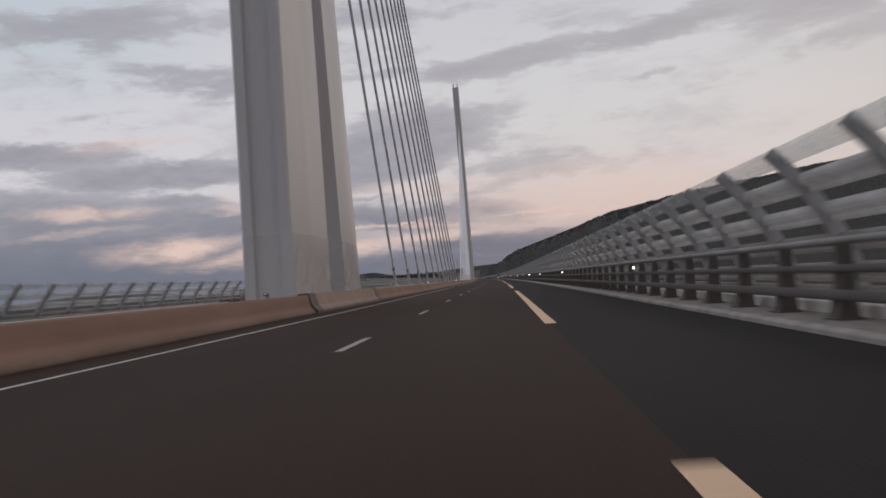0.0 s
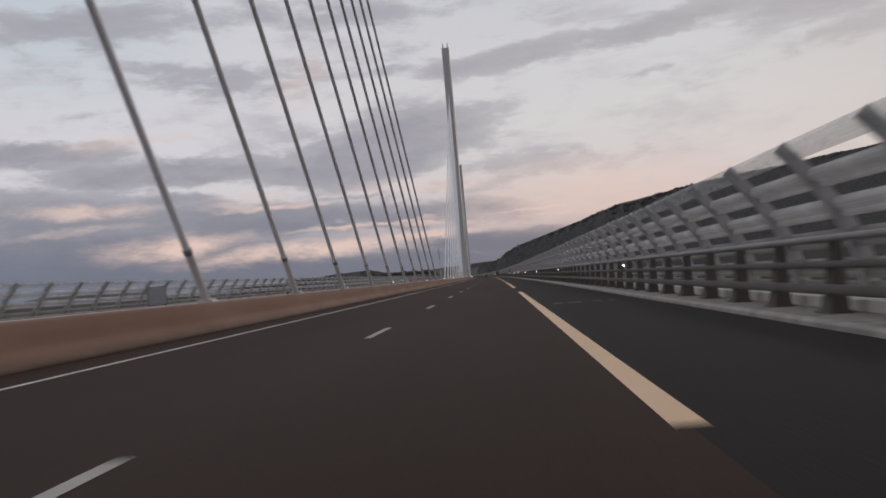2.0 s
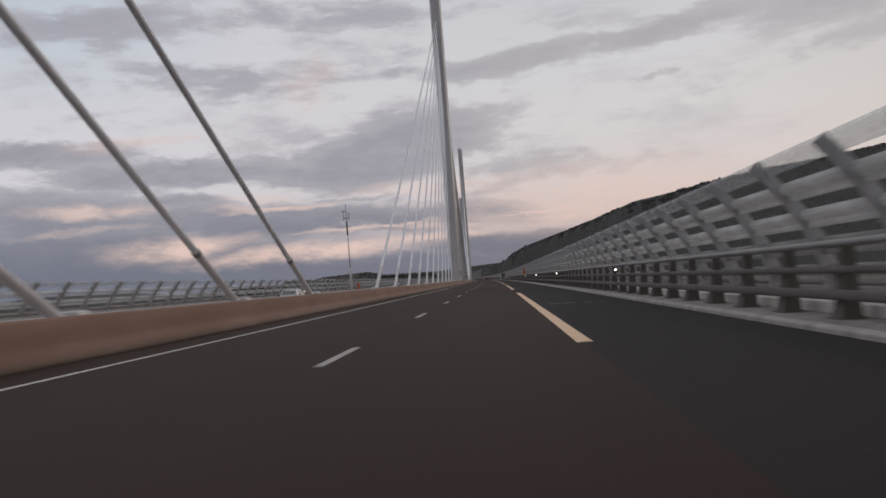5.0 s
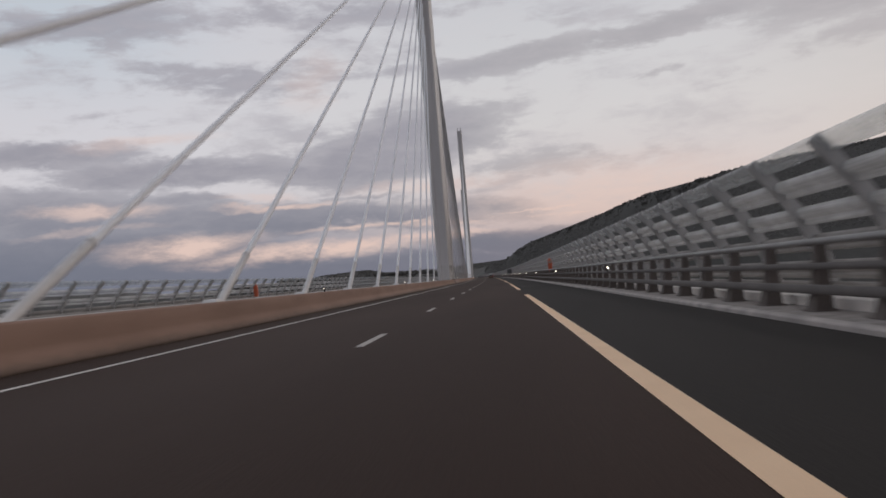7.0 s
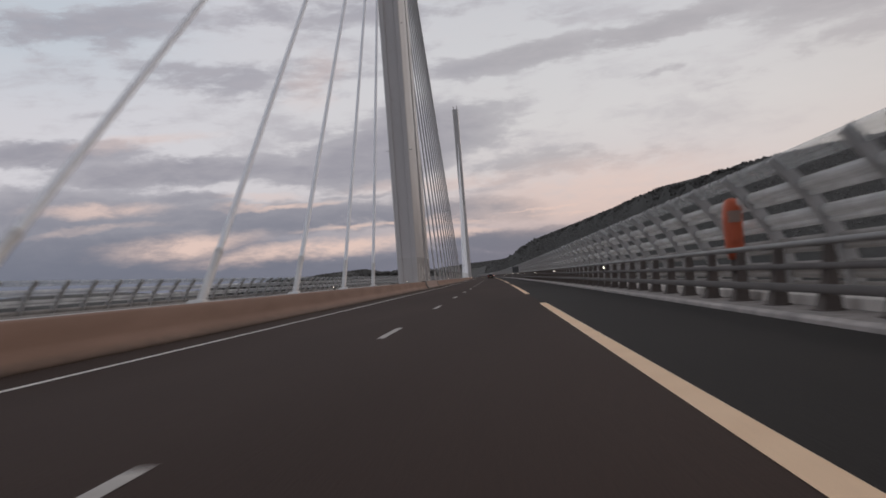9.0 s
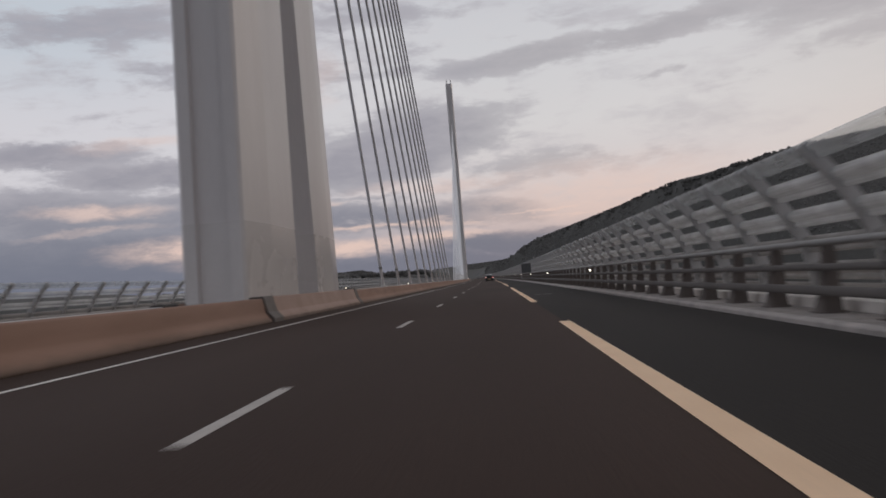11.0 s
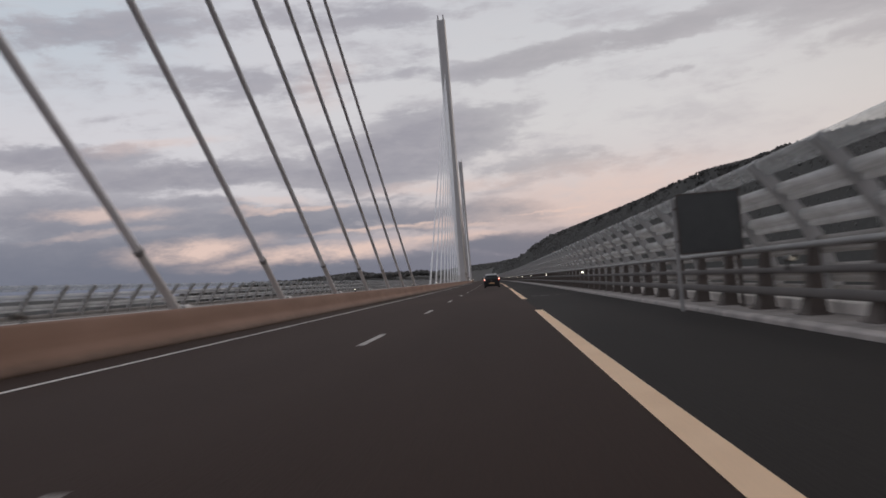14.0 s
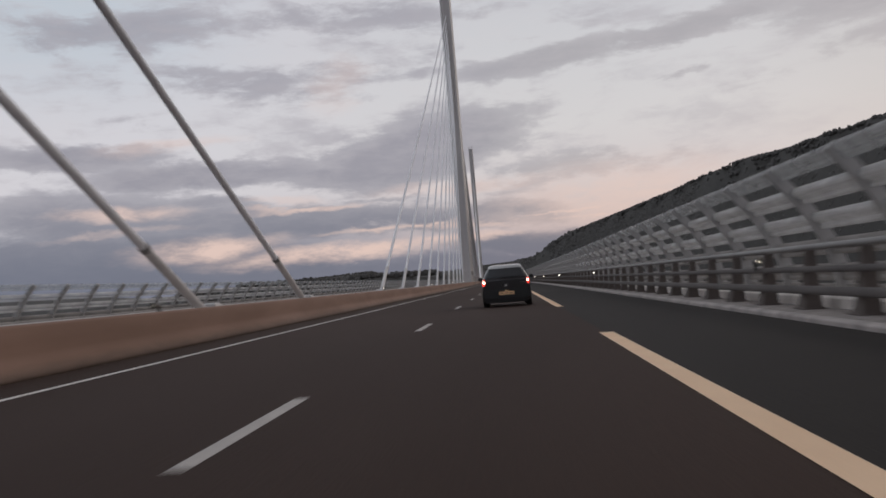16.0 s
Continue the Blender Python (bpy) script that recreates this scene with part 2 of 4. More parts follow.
ASPHALT = material("asphalt", (0.0395, 0.0188, 0.0116), 0.92, second=(0.0300, 0.0142, 0.0092), scale=0.25, amount=0.8, fine_scale=55, fine_amount=0.3, bump=0.6, stretch_by=(1, 0.12, 1))
SHOULDER = material("shoulder_asphalt", (0.0200, 0.0150, 0.0120), 0.94, second=(0.0155, 0.0118, 0.0098), scale=0.3, amount=0.8, fine_scale=50, fine_amount=0.3, bump=0.7, stretch_by=(1, 0.15, 1))
for m_ in (ASPHALT, SHOULDER):
    m_.node_tree.nodes["Principled BSDF"].inputs["Specular IOR Level"].default_value = 0.3


def darker_foot(m, colour, height, ragged):
    """Darkens a wall's colour towards its foot, the upper edge broken up by noise."""
    nt = m.node_tree
    b = nt.nodes["Principled BSDF"]
    plain = b.inputs["Base Color"].links[0].from_socket
    tc, sp = nt.nodes.new("ShaderNodeTexCoord"), nt.nodes.new("ShaderNodeSeparateXYZ")
    nt.links.new(tc.outputs["Object"], sp.inputs[0])
    mp = nt.nodes.new("ShaderNodeMapping")
    mp.inputs["Scale"].default_value = (2.0, 1.0, 5.0)
    nt.links.new(tc.outputs["Object"], mp.inputs["Vector"])
    blot = nt.nodes.new("ShaderNodeTexNoise")
    blot.inputs["Scale"].default_value, blot.inputs["Detail"].default_value = 2.2, 8
    nt.links.new(mp.outputs[0], blot.inputs["Vector"])
    reach = nt.nodes.new("ShaderNodeMath")
    reach.operation = "MULTIPLY_ADD"
    nt.links.new(blot.outputs["Fac"], reach.inputs[0])
    reach.inputs[1].default_value = ragged
    nt.links.new(sp.outputs[2], reach.inputs[2])
    mask = nt.nodes.new("ShaderNodeMapRange")
    mask.interpolation_type = "SMOOTHSTEP"
    nt.links.new(reach.outputs[0], mask.inputs[0])
    mask.inputs[1].default_value, mask.inputs[2].default_value = height - 0.15 + ragged * 0.5, height + 0.13 + ragged * 0.5
    mask.inputs[3].default_value, mask.inputs[4].default_value = 0.9, 0.0
    mix = nt.nodes.new("ShaderNodeMix")
    mix.data_type = "RGBA"
    nt.links.new(mask.outputs[0], mix.inputs[0])
    nt.links.new(plain, mix.inputs[6])
    mix.inputs[7].default_value = (*colour, 1)
    nt.links.new(mix.outputs[2], b.inputs["Base Color"])


LINE_WHITE = material("white_road_paint", (0.76, 0.72, 0.66), 0.6, second=(0.52, 0.49, 0.45), scale=3, amount=0.6, fine_amount=0.2)
LINE_DULL = material("dull_road_paint", (0.52, 0.47, 0.43), 0.65, second=(0.36, 0.33, 0.30), scale=4, amount=0.7, fine_amount=0.25)
# shoulder line: warm headlight beam put into the paint's cream colour
LINE_HEADLIT = material("headlit_road_paint", (0.97, 0.655, 0.405), 0.6, second=(0.86, 0.57, 0.35), scale=2, amount=0.6, fine_amount=0.2)
CONCRETE = material("pale_concrete", (0.52, 0.455, 0.42), 0.85, second=(0.24, 0.215, 0.20), scale=2.2, amount=0.7, fine_amount=0.2)
KERB_TOP = material("weathered_kerb_concrete", (0.37, 0.325, 0.30), 0.9, second=(0.22, 0.195, 0.18), scale=3.0, amount=0.9, fine_scale=45, fine_amount=0.3, bump=0.4)
UPSTAND = material("pale_upstand_concrete", (0.84, 0.775, 0.72), 0.8, second=(0.62, 0.565, 0.525), scale=1.6, amount=0.7, fine_amount=0.2)
BARRIER = material("tan_concrete", (0.285, 0.168, 0.120), 0.8, second=(0.212, 0.126, 0.089), scale=0.8, amount=0.7, fine_amount=0.15, stretch_by=(1, 0.35, 2.0))
BARRIER_GREY = material("grey_concrete", (0.52, 0.50, 0.49), 0.8, second=(0.42, 0.40, 0.39), scale=0.8, amount=0.6, fine_amount=0.12)
BARRIER_PALE = material("pale_tan_concrete", (0.37, 0.258, 0.212), 0.8, second=(0.28, 0.192, 0.157), scale=0.8, amount=0.6, fine_amount=0.15)
for m_ in (BARRIER, BARRIER_PALE):
    darker_foot(m_, (0.070, 0.052, 0.040), 0.22, 0.14)
PYLON = material("pale_grey_painted_steel", (0.62, 0.583, 0.568), 0.36, second=(0.54, 0.508, 0.493), scale=0.35, amount=0.6, fine_scale=9, fine_amount=0.05, bump=0.05, stretch_by=(1, 1, 0.2))
PYLON_BASE = material("glossy_grey_painted_steel", (0.60, 0.565, 0.545), 0.25, second=(0.53, 0.50, 0.48), scale=0.5, amount=0.6, fine_scale=9, fine_amount=0.05, bump=0.05)
SLOT = material("grey_painted_steel", (0.30, 0.295, 0.295), 0.5, scale=0.4, amount=0.4, fine_scale=9, fine_amount=0.05, bump=0.05)
STAY = material("pale_cable_sheath", (0.85, 0.85, 0.87), 0.38, second=(0.77, 0.77, 0.79), scale=0.6, amount=0.5, fine_scale=6, fine_amount=0.04, bump=0.0)
SLEEVE = material("white_painted_sleeve", (0.64, 0.615, 0.60), 0.4, scale=1.5, amount=0.3, fine_amount=0.06)
COLLAR = material("dark_rubber_collar", (0.11, 0.105, 0.10), 0.6, scale=3)
STAY_COLLAR = material("grey_rubber_collar", (0.24, 0.23, 0.225), 0.6, scale=3)
STEEL = material("galvanised_steel", (0.33, 0.315, 0.30), 0.6, 0.1, second=(0.25, 0.235, 0.225), scale=1.4, amount=0.7, fine_amount=0.12)
POST = material("grey_coated_steel", (0.45, 0.43, 0.415), 0.55, 0.05, second=(0.36, 0.345, 0.33), scale=2.0, amount=0.6, fine_amount=0.1)
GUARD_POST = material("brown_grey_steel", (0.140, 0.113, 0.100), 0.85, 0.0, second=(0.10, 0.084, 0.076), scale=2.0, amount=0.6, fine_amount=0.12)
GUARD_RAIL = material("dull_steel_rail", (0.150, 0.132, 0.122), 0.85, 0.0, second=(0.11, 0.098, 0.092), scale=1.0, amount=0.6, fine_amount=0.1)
COVER = material("dark_steel_plate", (0.10, 0.085, 0.078), 0.7, 0.0, second=(0.07, 0.062, 0.058), scale=1.2, amount=0.7, fine_amount=0.12)
SLAT = acrylic("hazy_acrylic", (0.88, 0.86, 0.845), 0.51, 0.22)
# lower slats: darker and less clear than the upper ones
SLAT_LOW = acrylic("darker_acrylic", (0.45, 0.415, 0.39), 0.40, 0.4)
SLAT_CLEAR = acrylic("clear_acrylic", (0.86, 0.86, 0.86), 0.68, 0.2)
# no lamp: emission stands in for headlights thrown back by the reflectors
REFLECTOR_GLOW = glowing("headlight_return_glow", (1.0, 0.90, 0.74), 5.0)
ORANGE = material("orange_plastic", (0.62, 0.13, 0.055), 0.45, second=(0.50, 0.11, 0.05), scale=4, fine_amount=0.05)
SIGN_BACK = material("dark_sign_back", (0.095, 0.095, 0.093), 0.6, second=(0.07, 0.07, 0.07), scale=3, fine_amount=0.1)
SIGN_GREY = material("grey_sign_back", (0.44, 0.44, 0.45), 0.55, 0.1, second=(0.38, 0.38, 0.39), scale=3, fine_amount=0.1)
SOIL = material("dusk_ground", (0.082, 0.077, 0.070), 0.95, second=(0.070, 0.066, 0.060), scale=0.006, amount=0.9, fine_scale=0.2, fine_amount=0.25, bump=0.0)
LEAVES = material("dark_foliage", (0.116, 0.109, 0.101), 0.95, second=(0.104, 0.098, 0.091), scale=0.05, amount=0.9, fine_scale=0.6, fine_amount=0.2, bump=0.0)
CAR_PAINT = material("black_car_paint", (0.022, 0.021, 0.023), 0.3, 0.3, scale=2, fine_amount=0.03, bump=0.0, coat=0.8)
# sky's reflection along the black car's roof, put in as pale colour
CAR_ROOF_GLEAM = material("sky_gleam_roof_paint", (0.55, 0.54, 0.53), 0.3, 0.1, scale=2, fine_amount=0.03, bump=0.0, coat=0.6)
CAR_WHITE = material("white_car_paint", (0.78, 0.77, 0.75), 0.3, 0.0, scale=2, fine_amount=0.03, bump=0.0, coat=0.6)
HEADLAMP = material("headlamp_glass", (0.55, 0.56, 0.58), 0.12, 0.3, scale=5, fine_amount=0.05, bump=0.0, coat=0.8)
TAIL_OFF = material("red_lamp_plastic", (0.30, 0.02, 0.02), 0.25, scale=4, fine_amount=0.05, bump=0.0, coat=0.5)
CAR_GLASS = material("dark_car_glass", (0.014, 0.015, 0.017), 0.08, scale=2, fine_amount=0.02, bump=0.0, coat=0.5)
CAR_TRIM = material("black_car_plastic", (0.02, 0.02, 0.02), 0.65, scale=5, fine_amount=0.1)
TYRE = material("tyre_rubber", (0.016, 0.016, 0.016), 0.85, scale=8)
RIM = material("grey_alloy", (0.35, 0.35, 0.36), 0.35, 0.8, scale=6)
CHROME = material("chrome", (0.75, 0.75, 0.75), 0.15, 1.0, scale=6, fine_amount=0.02, bump=0.0)
TAIL = glowing("red_tail_lamp", (1.0, 0.07, 0.045), 0.9)
TAIL_CORE = glowing("bright_tail_lamp", (1.0, 0.50, 0.40), 9.0)
PLATE = material("amber_plate", (0.92, 0.58, 0.32), 0.5, scale=6, fine_amount=0.05, bump=0.0)
PLATE_LAMP = glowing("plate_lamp", (1.0, 0.62, 0.32), 1.0)


# ---------- mesh helpers ----------
def mesh_from(name, verts, faces, mat, smooth=False):
    me = bpy.data.meshes.new(name)
    me.from_pydata([tuple(v) for v in verts], [], faces)
    me.validate()
    me.update()
    me.materials.append(mat)
    if smooth:
        for p in me.polygons:
            p.use_smooth = True
    return me


def part(name, bm, mat, parent, label=""):
    me = bpy.data.meshes.new(name)
    bm.to_mesh(me)
    bm.free()
    me.materials.append(mat)
    return piece(name, me, parent, label)


def piece(name, me, parent, label="", at=None):
    ob = new(name, me)
    ob.parent = parent
    if at is not None:
        ob.matrix_basis = at
    return tagged(ob, label)


def thing(name, label, category, group="", kind="", at=None):
    ob = new(name)
    ob.empty_display_size = 0.3
    if at is not None:
        ob.matrix_basis = at
    return tagged(ob, label, category, group, kind)


def swept(name, profile, s0, s1, step, mat, smooth=False, closed=True):
    """A cross-section (x, z) carried along the bridge's line."""
    n = max(1, int(round((s1 - s0) / step)))
    verts, faces, k = [], [], len(profile)
    for i in range(n + 1):
        s = s0 + (s1 - s0) * i / n
        verts += [along(s, x, z) for x, z in profile]
    last = k if closed else k - 1
    for i in range(n):
        for j in range(last):
            a, b = i * k + j, i * k + (j + 1) % k
            faces.append((a, b, b + k, a + k))
    if closed:
        faces += [tuple(range(k))[::-1], tuple(range(n * k, n * k + k))]
    me = mesh_from(name, verts, faces, mat, smooth)
    bm = bmesh.new()
    bm.from_mesh(me)
    bmesh.ops.recalc_face_normals(bm, faces=bm.faces)
    bm.to_mesh(me)
    bm.free()
    return me


def block(sx, sy, sz, bevel=0.0, centre=(0, 0, 0)):
    bm = bmesh.new()
    bmesh.ops.create_cube(bm, size=1.0, matrix=Matrix.Translation(centre) @ Matrix.Diagonal((sx, sy, sz, 1)))
    if bevel:
        bmesh.ops.bevel(bm, geom=bm.edges[:], offset=bevel, segments=2, affect="EDGES")
    return bm


def rod(r, depth, seg=12, r2=None, m=None):
    bm = bmesh.new()
    bmesh.ops.create_cone(bm, cap_ends=True, segments=seg, radius1=r, radius2=r if r2 is None else r2, depth=depth, matrix=m or Matrix())
    return bm


def tube(name, pts, r, seg, mat):
    """Round bar through the points."""
    verts, faces = [], []
    for i, p in enumerate(pts):
        d = (pts[min(i + 1, len(pts) - 1)] - pts[max(i - 1, 0)]).normalized()
        a = (d.orthogonal() if abs(d.x) > 0.9 else d.cross(Vector((1, 0, 0)))).normalized()
        b = d.cross(a)
        rr = r[i] if isinstance(r, (list, tuple)) else r
        verts += [p + rr * (math.cos(q) * a + math.sin(q) * b) for q in (2 * math.pi * j / seg for j in range(seg))]
    for i in range(len(pts) - 1):
        for j in range(seg):
            faces.append((i * seg + j, i * seg + (j + 1) % seg, (i + 1) * seg + (j + 1) % seg, (i + 1) * seg + j))
    faces += [tuple(range(seg))[::-1], tuple(range((len(pts) - 1) * seg, len(pts) * seg))]
    me = mesh_from(name, verts, faces, mat)
    bm = bmesh.new()
    bm.from_mesh(me)
    bmesh.ops.recalc_face_normals(bm, faces=bm.faces)
    bm.to_mesh(me)
    bm.free()
    for p in me.polygons:
        p.use_smooth = len(p.vertices) == 4
    return me


def on_line(s, x, z, extra=0.0):
    """A pose on the bridge: its y axis runs along the road."""
    return Matrix.Translation(along(s, x, z)) @ Matrix.Rotation(s / RADIUS + extra, 4, "Z")


# ---------- sizes ----------
S0, S1 = -90.0, 1272.0          # the bridge, from behind the first view to the abutment
FALL = 0.0172                   # crossfall of the road driven on
MID = -8.654                    # the median's middle, on which pylons and stays stand
PYLONS = [37.85 + 342.05 * k for k in range(-1, 4)]
TOP = 82.0


def ground_z(x):
    if x > MID + 1.5:
        return -FALL * x
    return 0.146 - 0.040 * max(0.0, MID - 1.5 - x)


# ---------- road ----------
road = new("road", swept("road", [(-6.9, ground_z(-6.9)), (1.10, ground_z(1.10)), (1.10, -0.35), (-6.9, -0.35)], S0, S1, 6.0, ASPHALT))
tagged(road, "dark worn asphalt carriageway on the bridge deck", "road", kind="structure")
shoulder = new("hard_shoulder", swept("hard_shoulder", [(1.10, ground_z(1.10)), (3.92, ground_z(3.92)), (3.92, -0.35), (1.10, -0.35)], S0, S1, 6.0, SHOULDER))
tagged(shoulder, "darker coarse asphalt of the hard shoulder", "road", kind="structure")
OUTER = 2 * MID + 0.9           # from which the far carriageway's outer edge is set out
XO = OUTER - 3.92
road_2 = new("road_2", swept("road_2", [(XO, ground_z(XO)), (2 * MID + 6.9, ground_z(2 * MID + 6.9)), (2 * MID + 6.9, -0.8), (XO, -0.8)], S0, S1, 6.0, ASPHALT))
tagged(road_2, "dark asphalt of the opposite carriageway", "road", kind="structure")
deck = new("deck", swept("deck", [(6.3, -0.36), (6.3, -0.9), (-3.0, -4.4), (2 * MID + 3.0, -4.4), (OUTER - 6.3, -1.3), (OUTER - 6.3, -0.85), (MID, -0.81)], S0, S1, 12.0, CONCRETE))
tagged(deck, "steel box girder deck of the viaduct", "bridge deck", kind="structure")
median = new("median", swept("median", [(-7.35, 0.16), (2 * MID + 7.35, 0.16), (2 * MID + 7.35, -0.6), (-7.35, -0.3)], S0, S1, 6.0, CONCRETE))
tagged(median, "pale concrete median strip between the barriers", "median", kind="structure")


def painted(name, x0, x1, s0, s1, mat):
    n = max(1, int((s1 - s0) / 6))
    verts, faces = [], []
    for i in range(n + 1):
        s = s0 + (s1 - s0) * i / n
        verts += [along(s, x, ground_z(x) + h) for x, h in ((x0, 0.004), (x0 + 0.012, 0.007), (x1 - 0.012, 0.007), (x1, 0.004))]
    for i in range(n):
        for j in range(3):
            a = 4 * i + j
            faces.append((a, a + 1, a + 5, a + 4))
    return mesh_from(name, verts, faces, mat)


edge_line = piece("edge_line", painted("edge_line", -5.685, -5.58, S0, S1, LINE_WHITE), road, "thin white edge line")
piece("edge_line", painted("edge_line", 2 * MID + 5.615, 2 * MID + 5.75, S0, S1, LINE_WHITE), road_2)
DASH0, DASH = -5.608, 13.143
for k in range(-6, 96):
    a = DASH0 + DASH * k
    piece("lane_dash", painted("lane_dash", -2.225, -2.095, a, a + 3.0, LINE_DULL), road)
    piece("lane_dash", painted("lane_dash", 2 * MID + 2.11, 2 * MID + 2.26, a, a + 3.0, LINE_DULL), road_2)
LONG0, LONG = 11.427, 51.761
for k in range(-2, 24):
    a = LONG0 + LONG * k
    piece("shoulder_line", painted("shoulder_line", 0.996, 1.21, a, a + 39.0, LINE_HEADLIT), road, "long wide shoulder line, headlight warmth in its cream colour")
    piece("shoulder_line", painted("shoulder_line", 2 * MID - 1.21, 2 * MID - 0.996, a, a + 39.0, LINE_HEADLIT), road_2)

WORN = material("worn_road_paint", (0.135, 0.12, 0.11), 0.8, second=(0.05, 0.046, 0.043), scale=7, amount=1.0, fine_scale=40, fine_amount=0.35, bump=0.2)
for k in range(0, 7):
    a = 83.1 + 99.55 * k + (1.9 if k == 3 else 0.0)
    for x0, x1, d, n in ((1.55, 1.83, 0.0, 0.8), (1.95, 2.33, 0.0, 0.75), (2.62, 2.86, -0.05, 0.5), (3.05, 3.22, 0.0, 0.4)):
        piece("worn_mark", painted("worn_mark", x0, x1, a + d, a + d + n, WORN), road, "faded scuffed white mark")

# ---------- kerbs ----------
DZ1, DZ2 = -0.035, -0.263       # height of the two outer edges of the deck
def edge_strip(name, prof, sg, mat):
    return swept(name, [(x, z + DZ1) for x, z in prof] if sg > 0 else [(OUTER - x, z + DZ2) for x, z in prof], S0, S1, 6.0, mat)


for name, sg in (("kerb_1", 1), ("kerb_2", -1)):
    k = new(name, edge_strip(name, [(3.94, -0.35), (3.94, 0.02), (3.98, 0.047), (4.3, 0.045), (4.99, 0.02), (4.99, -0.35)], sg, KERB_TOP))
    tagged(k, "weathered grey concrete kerb strip under the guardrail", "kerb", kind="structure")
    piece("kerb_nose", edge_strip("kerb_nose", [(3.92, -0.35), (3.92, 0.022), (3.93, 0.04), (3.96, 0.055), (4.05, 0.06), (4.05, 0.03), (3.943, 0.018), (3.943, -0.35)], sg, CONCRETE), k, "paler rounded nose")
    piece("upstand", edge_strip("upstand", [(4.995, -0.35), (4.995, 0.175), (5.015, 0.19), (5.9, 0.19), (6.3, 0.17), (6.3, -0.35)], sg, UPSTAND), k, "pale concrete upstand")

# ---------- median barriers ----------
BAR = [(-6.72, 0.05), (-6.722, 0.10), (-6.735, 0.14), (-6.765, 0.175), (-6.86, 0.29), (-6.90, 0.345), (-6.918, 0.40), (-6.93, 0.54), (-6.975, 0.735), (-6.99, 0.765), (-7.02, 0.785), (-7.06, 0.79), (-7.29, 0.79), (-7.315, 0.782), (-7.33, 0.76), (-7.33, 0.05)]
for name, sg in (("median_barrier_1", 1), ("median_barrier_2", -1)):
    prof = [(x, z + 0.054) for x, z in BAR] if sg > 0 else [(2 * MID - x, z + 0.05) for x, z in BAR]
    b = new(name, swept(name, prof, S0, S1, 6.0, BARRIER if sg > 0 else BARRIER_GREY, True))
    tagged(b, "smooth tan concrete median barrier with flared foot" if sg > 0 else "pale grey concrete median barrier of the opposite carriageway", "concrete barrier", kind="structure")


# raised pale sections of the barriers beside each pylon, with a dark steel cover plate at each end
def build_section(s, sg):
    sec = thing("barrier_section", "pale concrete barrier section beside the pylon with dark cover plates", "barrier section", "barrier sections at the pylons")
    grown = [(-6.68, 0.062), (-6.68, 0.17), (-6.86, 0.37), (-6.97, 0.80), (-7.01, 0.83), (-7.33, 0.83), (-7.36, 0.80), (-7.36, 0.11)]
    cover = [(-6.66, 0.063), (-6.66, 0.18), (-6.84, 0.38), (-6.95, 0.82), (-7.0, 0.85), (-7.34, 0.85), (-7.38, 0.82), (-7.38, 0.11)]
    for name, prof, a, b, mat, label in (("wall", grown, s - 8.2, s + 8.6, BARRIER_PALE, "pale concrete"), ("cover_plate", cover, s - 9.3, s - 8.1, COVER, "dark steel plate"),
                                         ("cover_plate", cover, s + 8.5, s + 9.2, COVER, "dark steel plate")):
        pr = [(x if sg > 0 else 2 * MID - x, z + 0.054) for x, z in prof]
        piece(name, swept(name, pr, a, b, 3.0, mat), sec, label)


for s in PYLONS:
    build_section(s, 1)
    build_section(s, -1)

# ---------- pylons ----------
def ring(z, d0, d1, w, chamfer, groove):
    """Outline of a leg at height z: from d0 to d1 along the road, w wide, sides slanting in to a grooved outer end."""
    c, g, h = chamfer, groove, w / 2
    q = 0.22 * w
    slant = 0.42 * (d1 - d0)
    return [(-h, d0 + slant, z), (-h + 0.7 * c, d0 + 0.12, z), (-h + c, d0, z), (-q, d0, z), (-q + 0.05, d0 + g, z), (q - 0.05, d0 + g, z), (q, d0, z), (h - c, d0, z),
            (h - 0.7 * c, d0 + 0.12, z), (h, d0 + slant, z), (h, d1, z), (-h, d1, z)]


def loft(rings, mirror, mat, name):
    verts, faces, k = [], [], len(rings[0])
    for r in rings:
        verts += [(x, -y if mirror else y, z) for x, y, z in r]
    for i in range(len(rings) - 1):
        for j in range(k):
            a, b = i * k + j, i * k + (j + 1) % k
            faces.append((a, b, b + k, a + k) if not mirror else (a, a + k, b + k, b))
    n = len(rings) - 1
    faces += [tuple(range(k))[::-1], tuple(range(n * k, n * k + k))]
    me = mesh_from(name, verts, faces, mat)
    bm = bmesh.new()
    bm.from_mesh(me)
    bmesh.ops.recalc_face_normals(bm, faces=bm.faces)
    bm.to_mesh(me)
    bm.free()
    return me


def outer(z):
    return -8.5 + 0.083 * z if z < 40 else -5.18 + (z - 40) * (5.18 - 1.5) / (TOP - 40)


def width(z):
    return 2.4 + 0.25 * min(z, 60.0) / 60.0


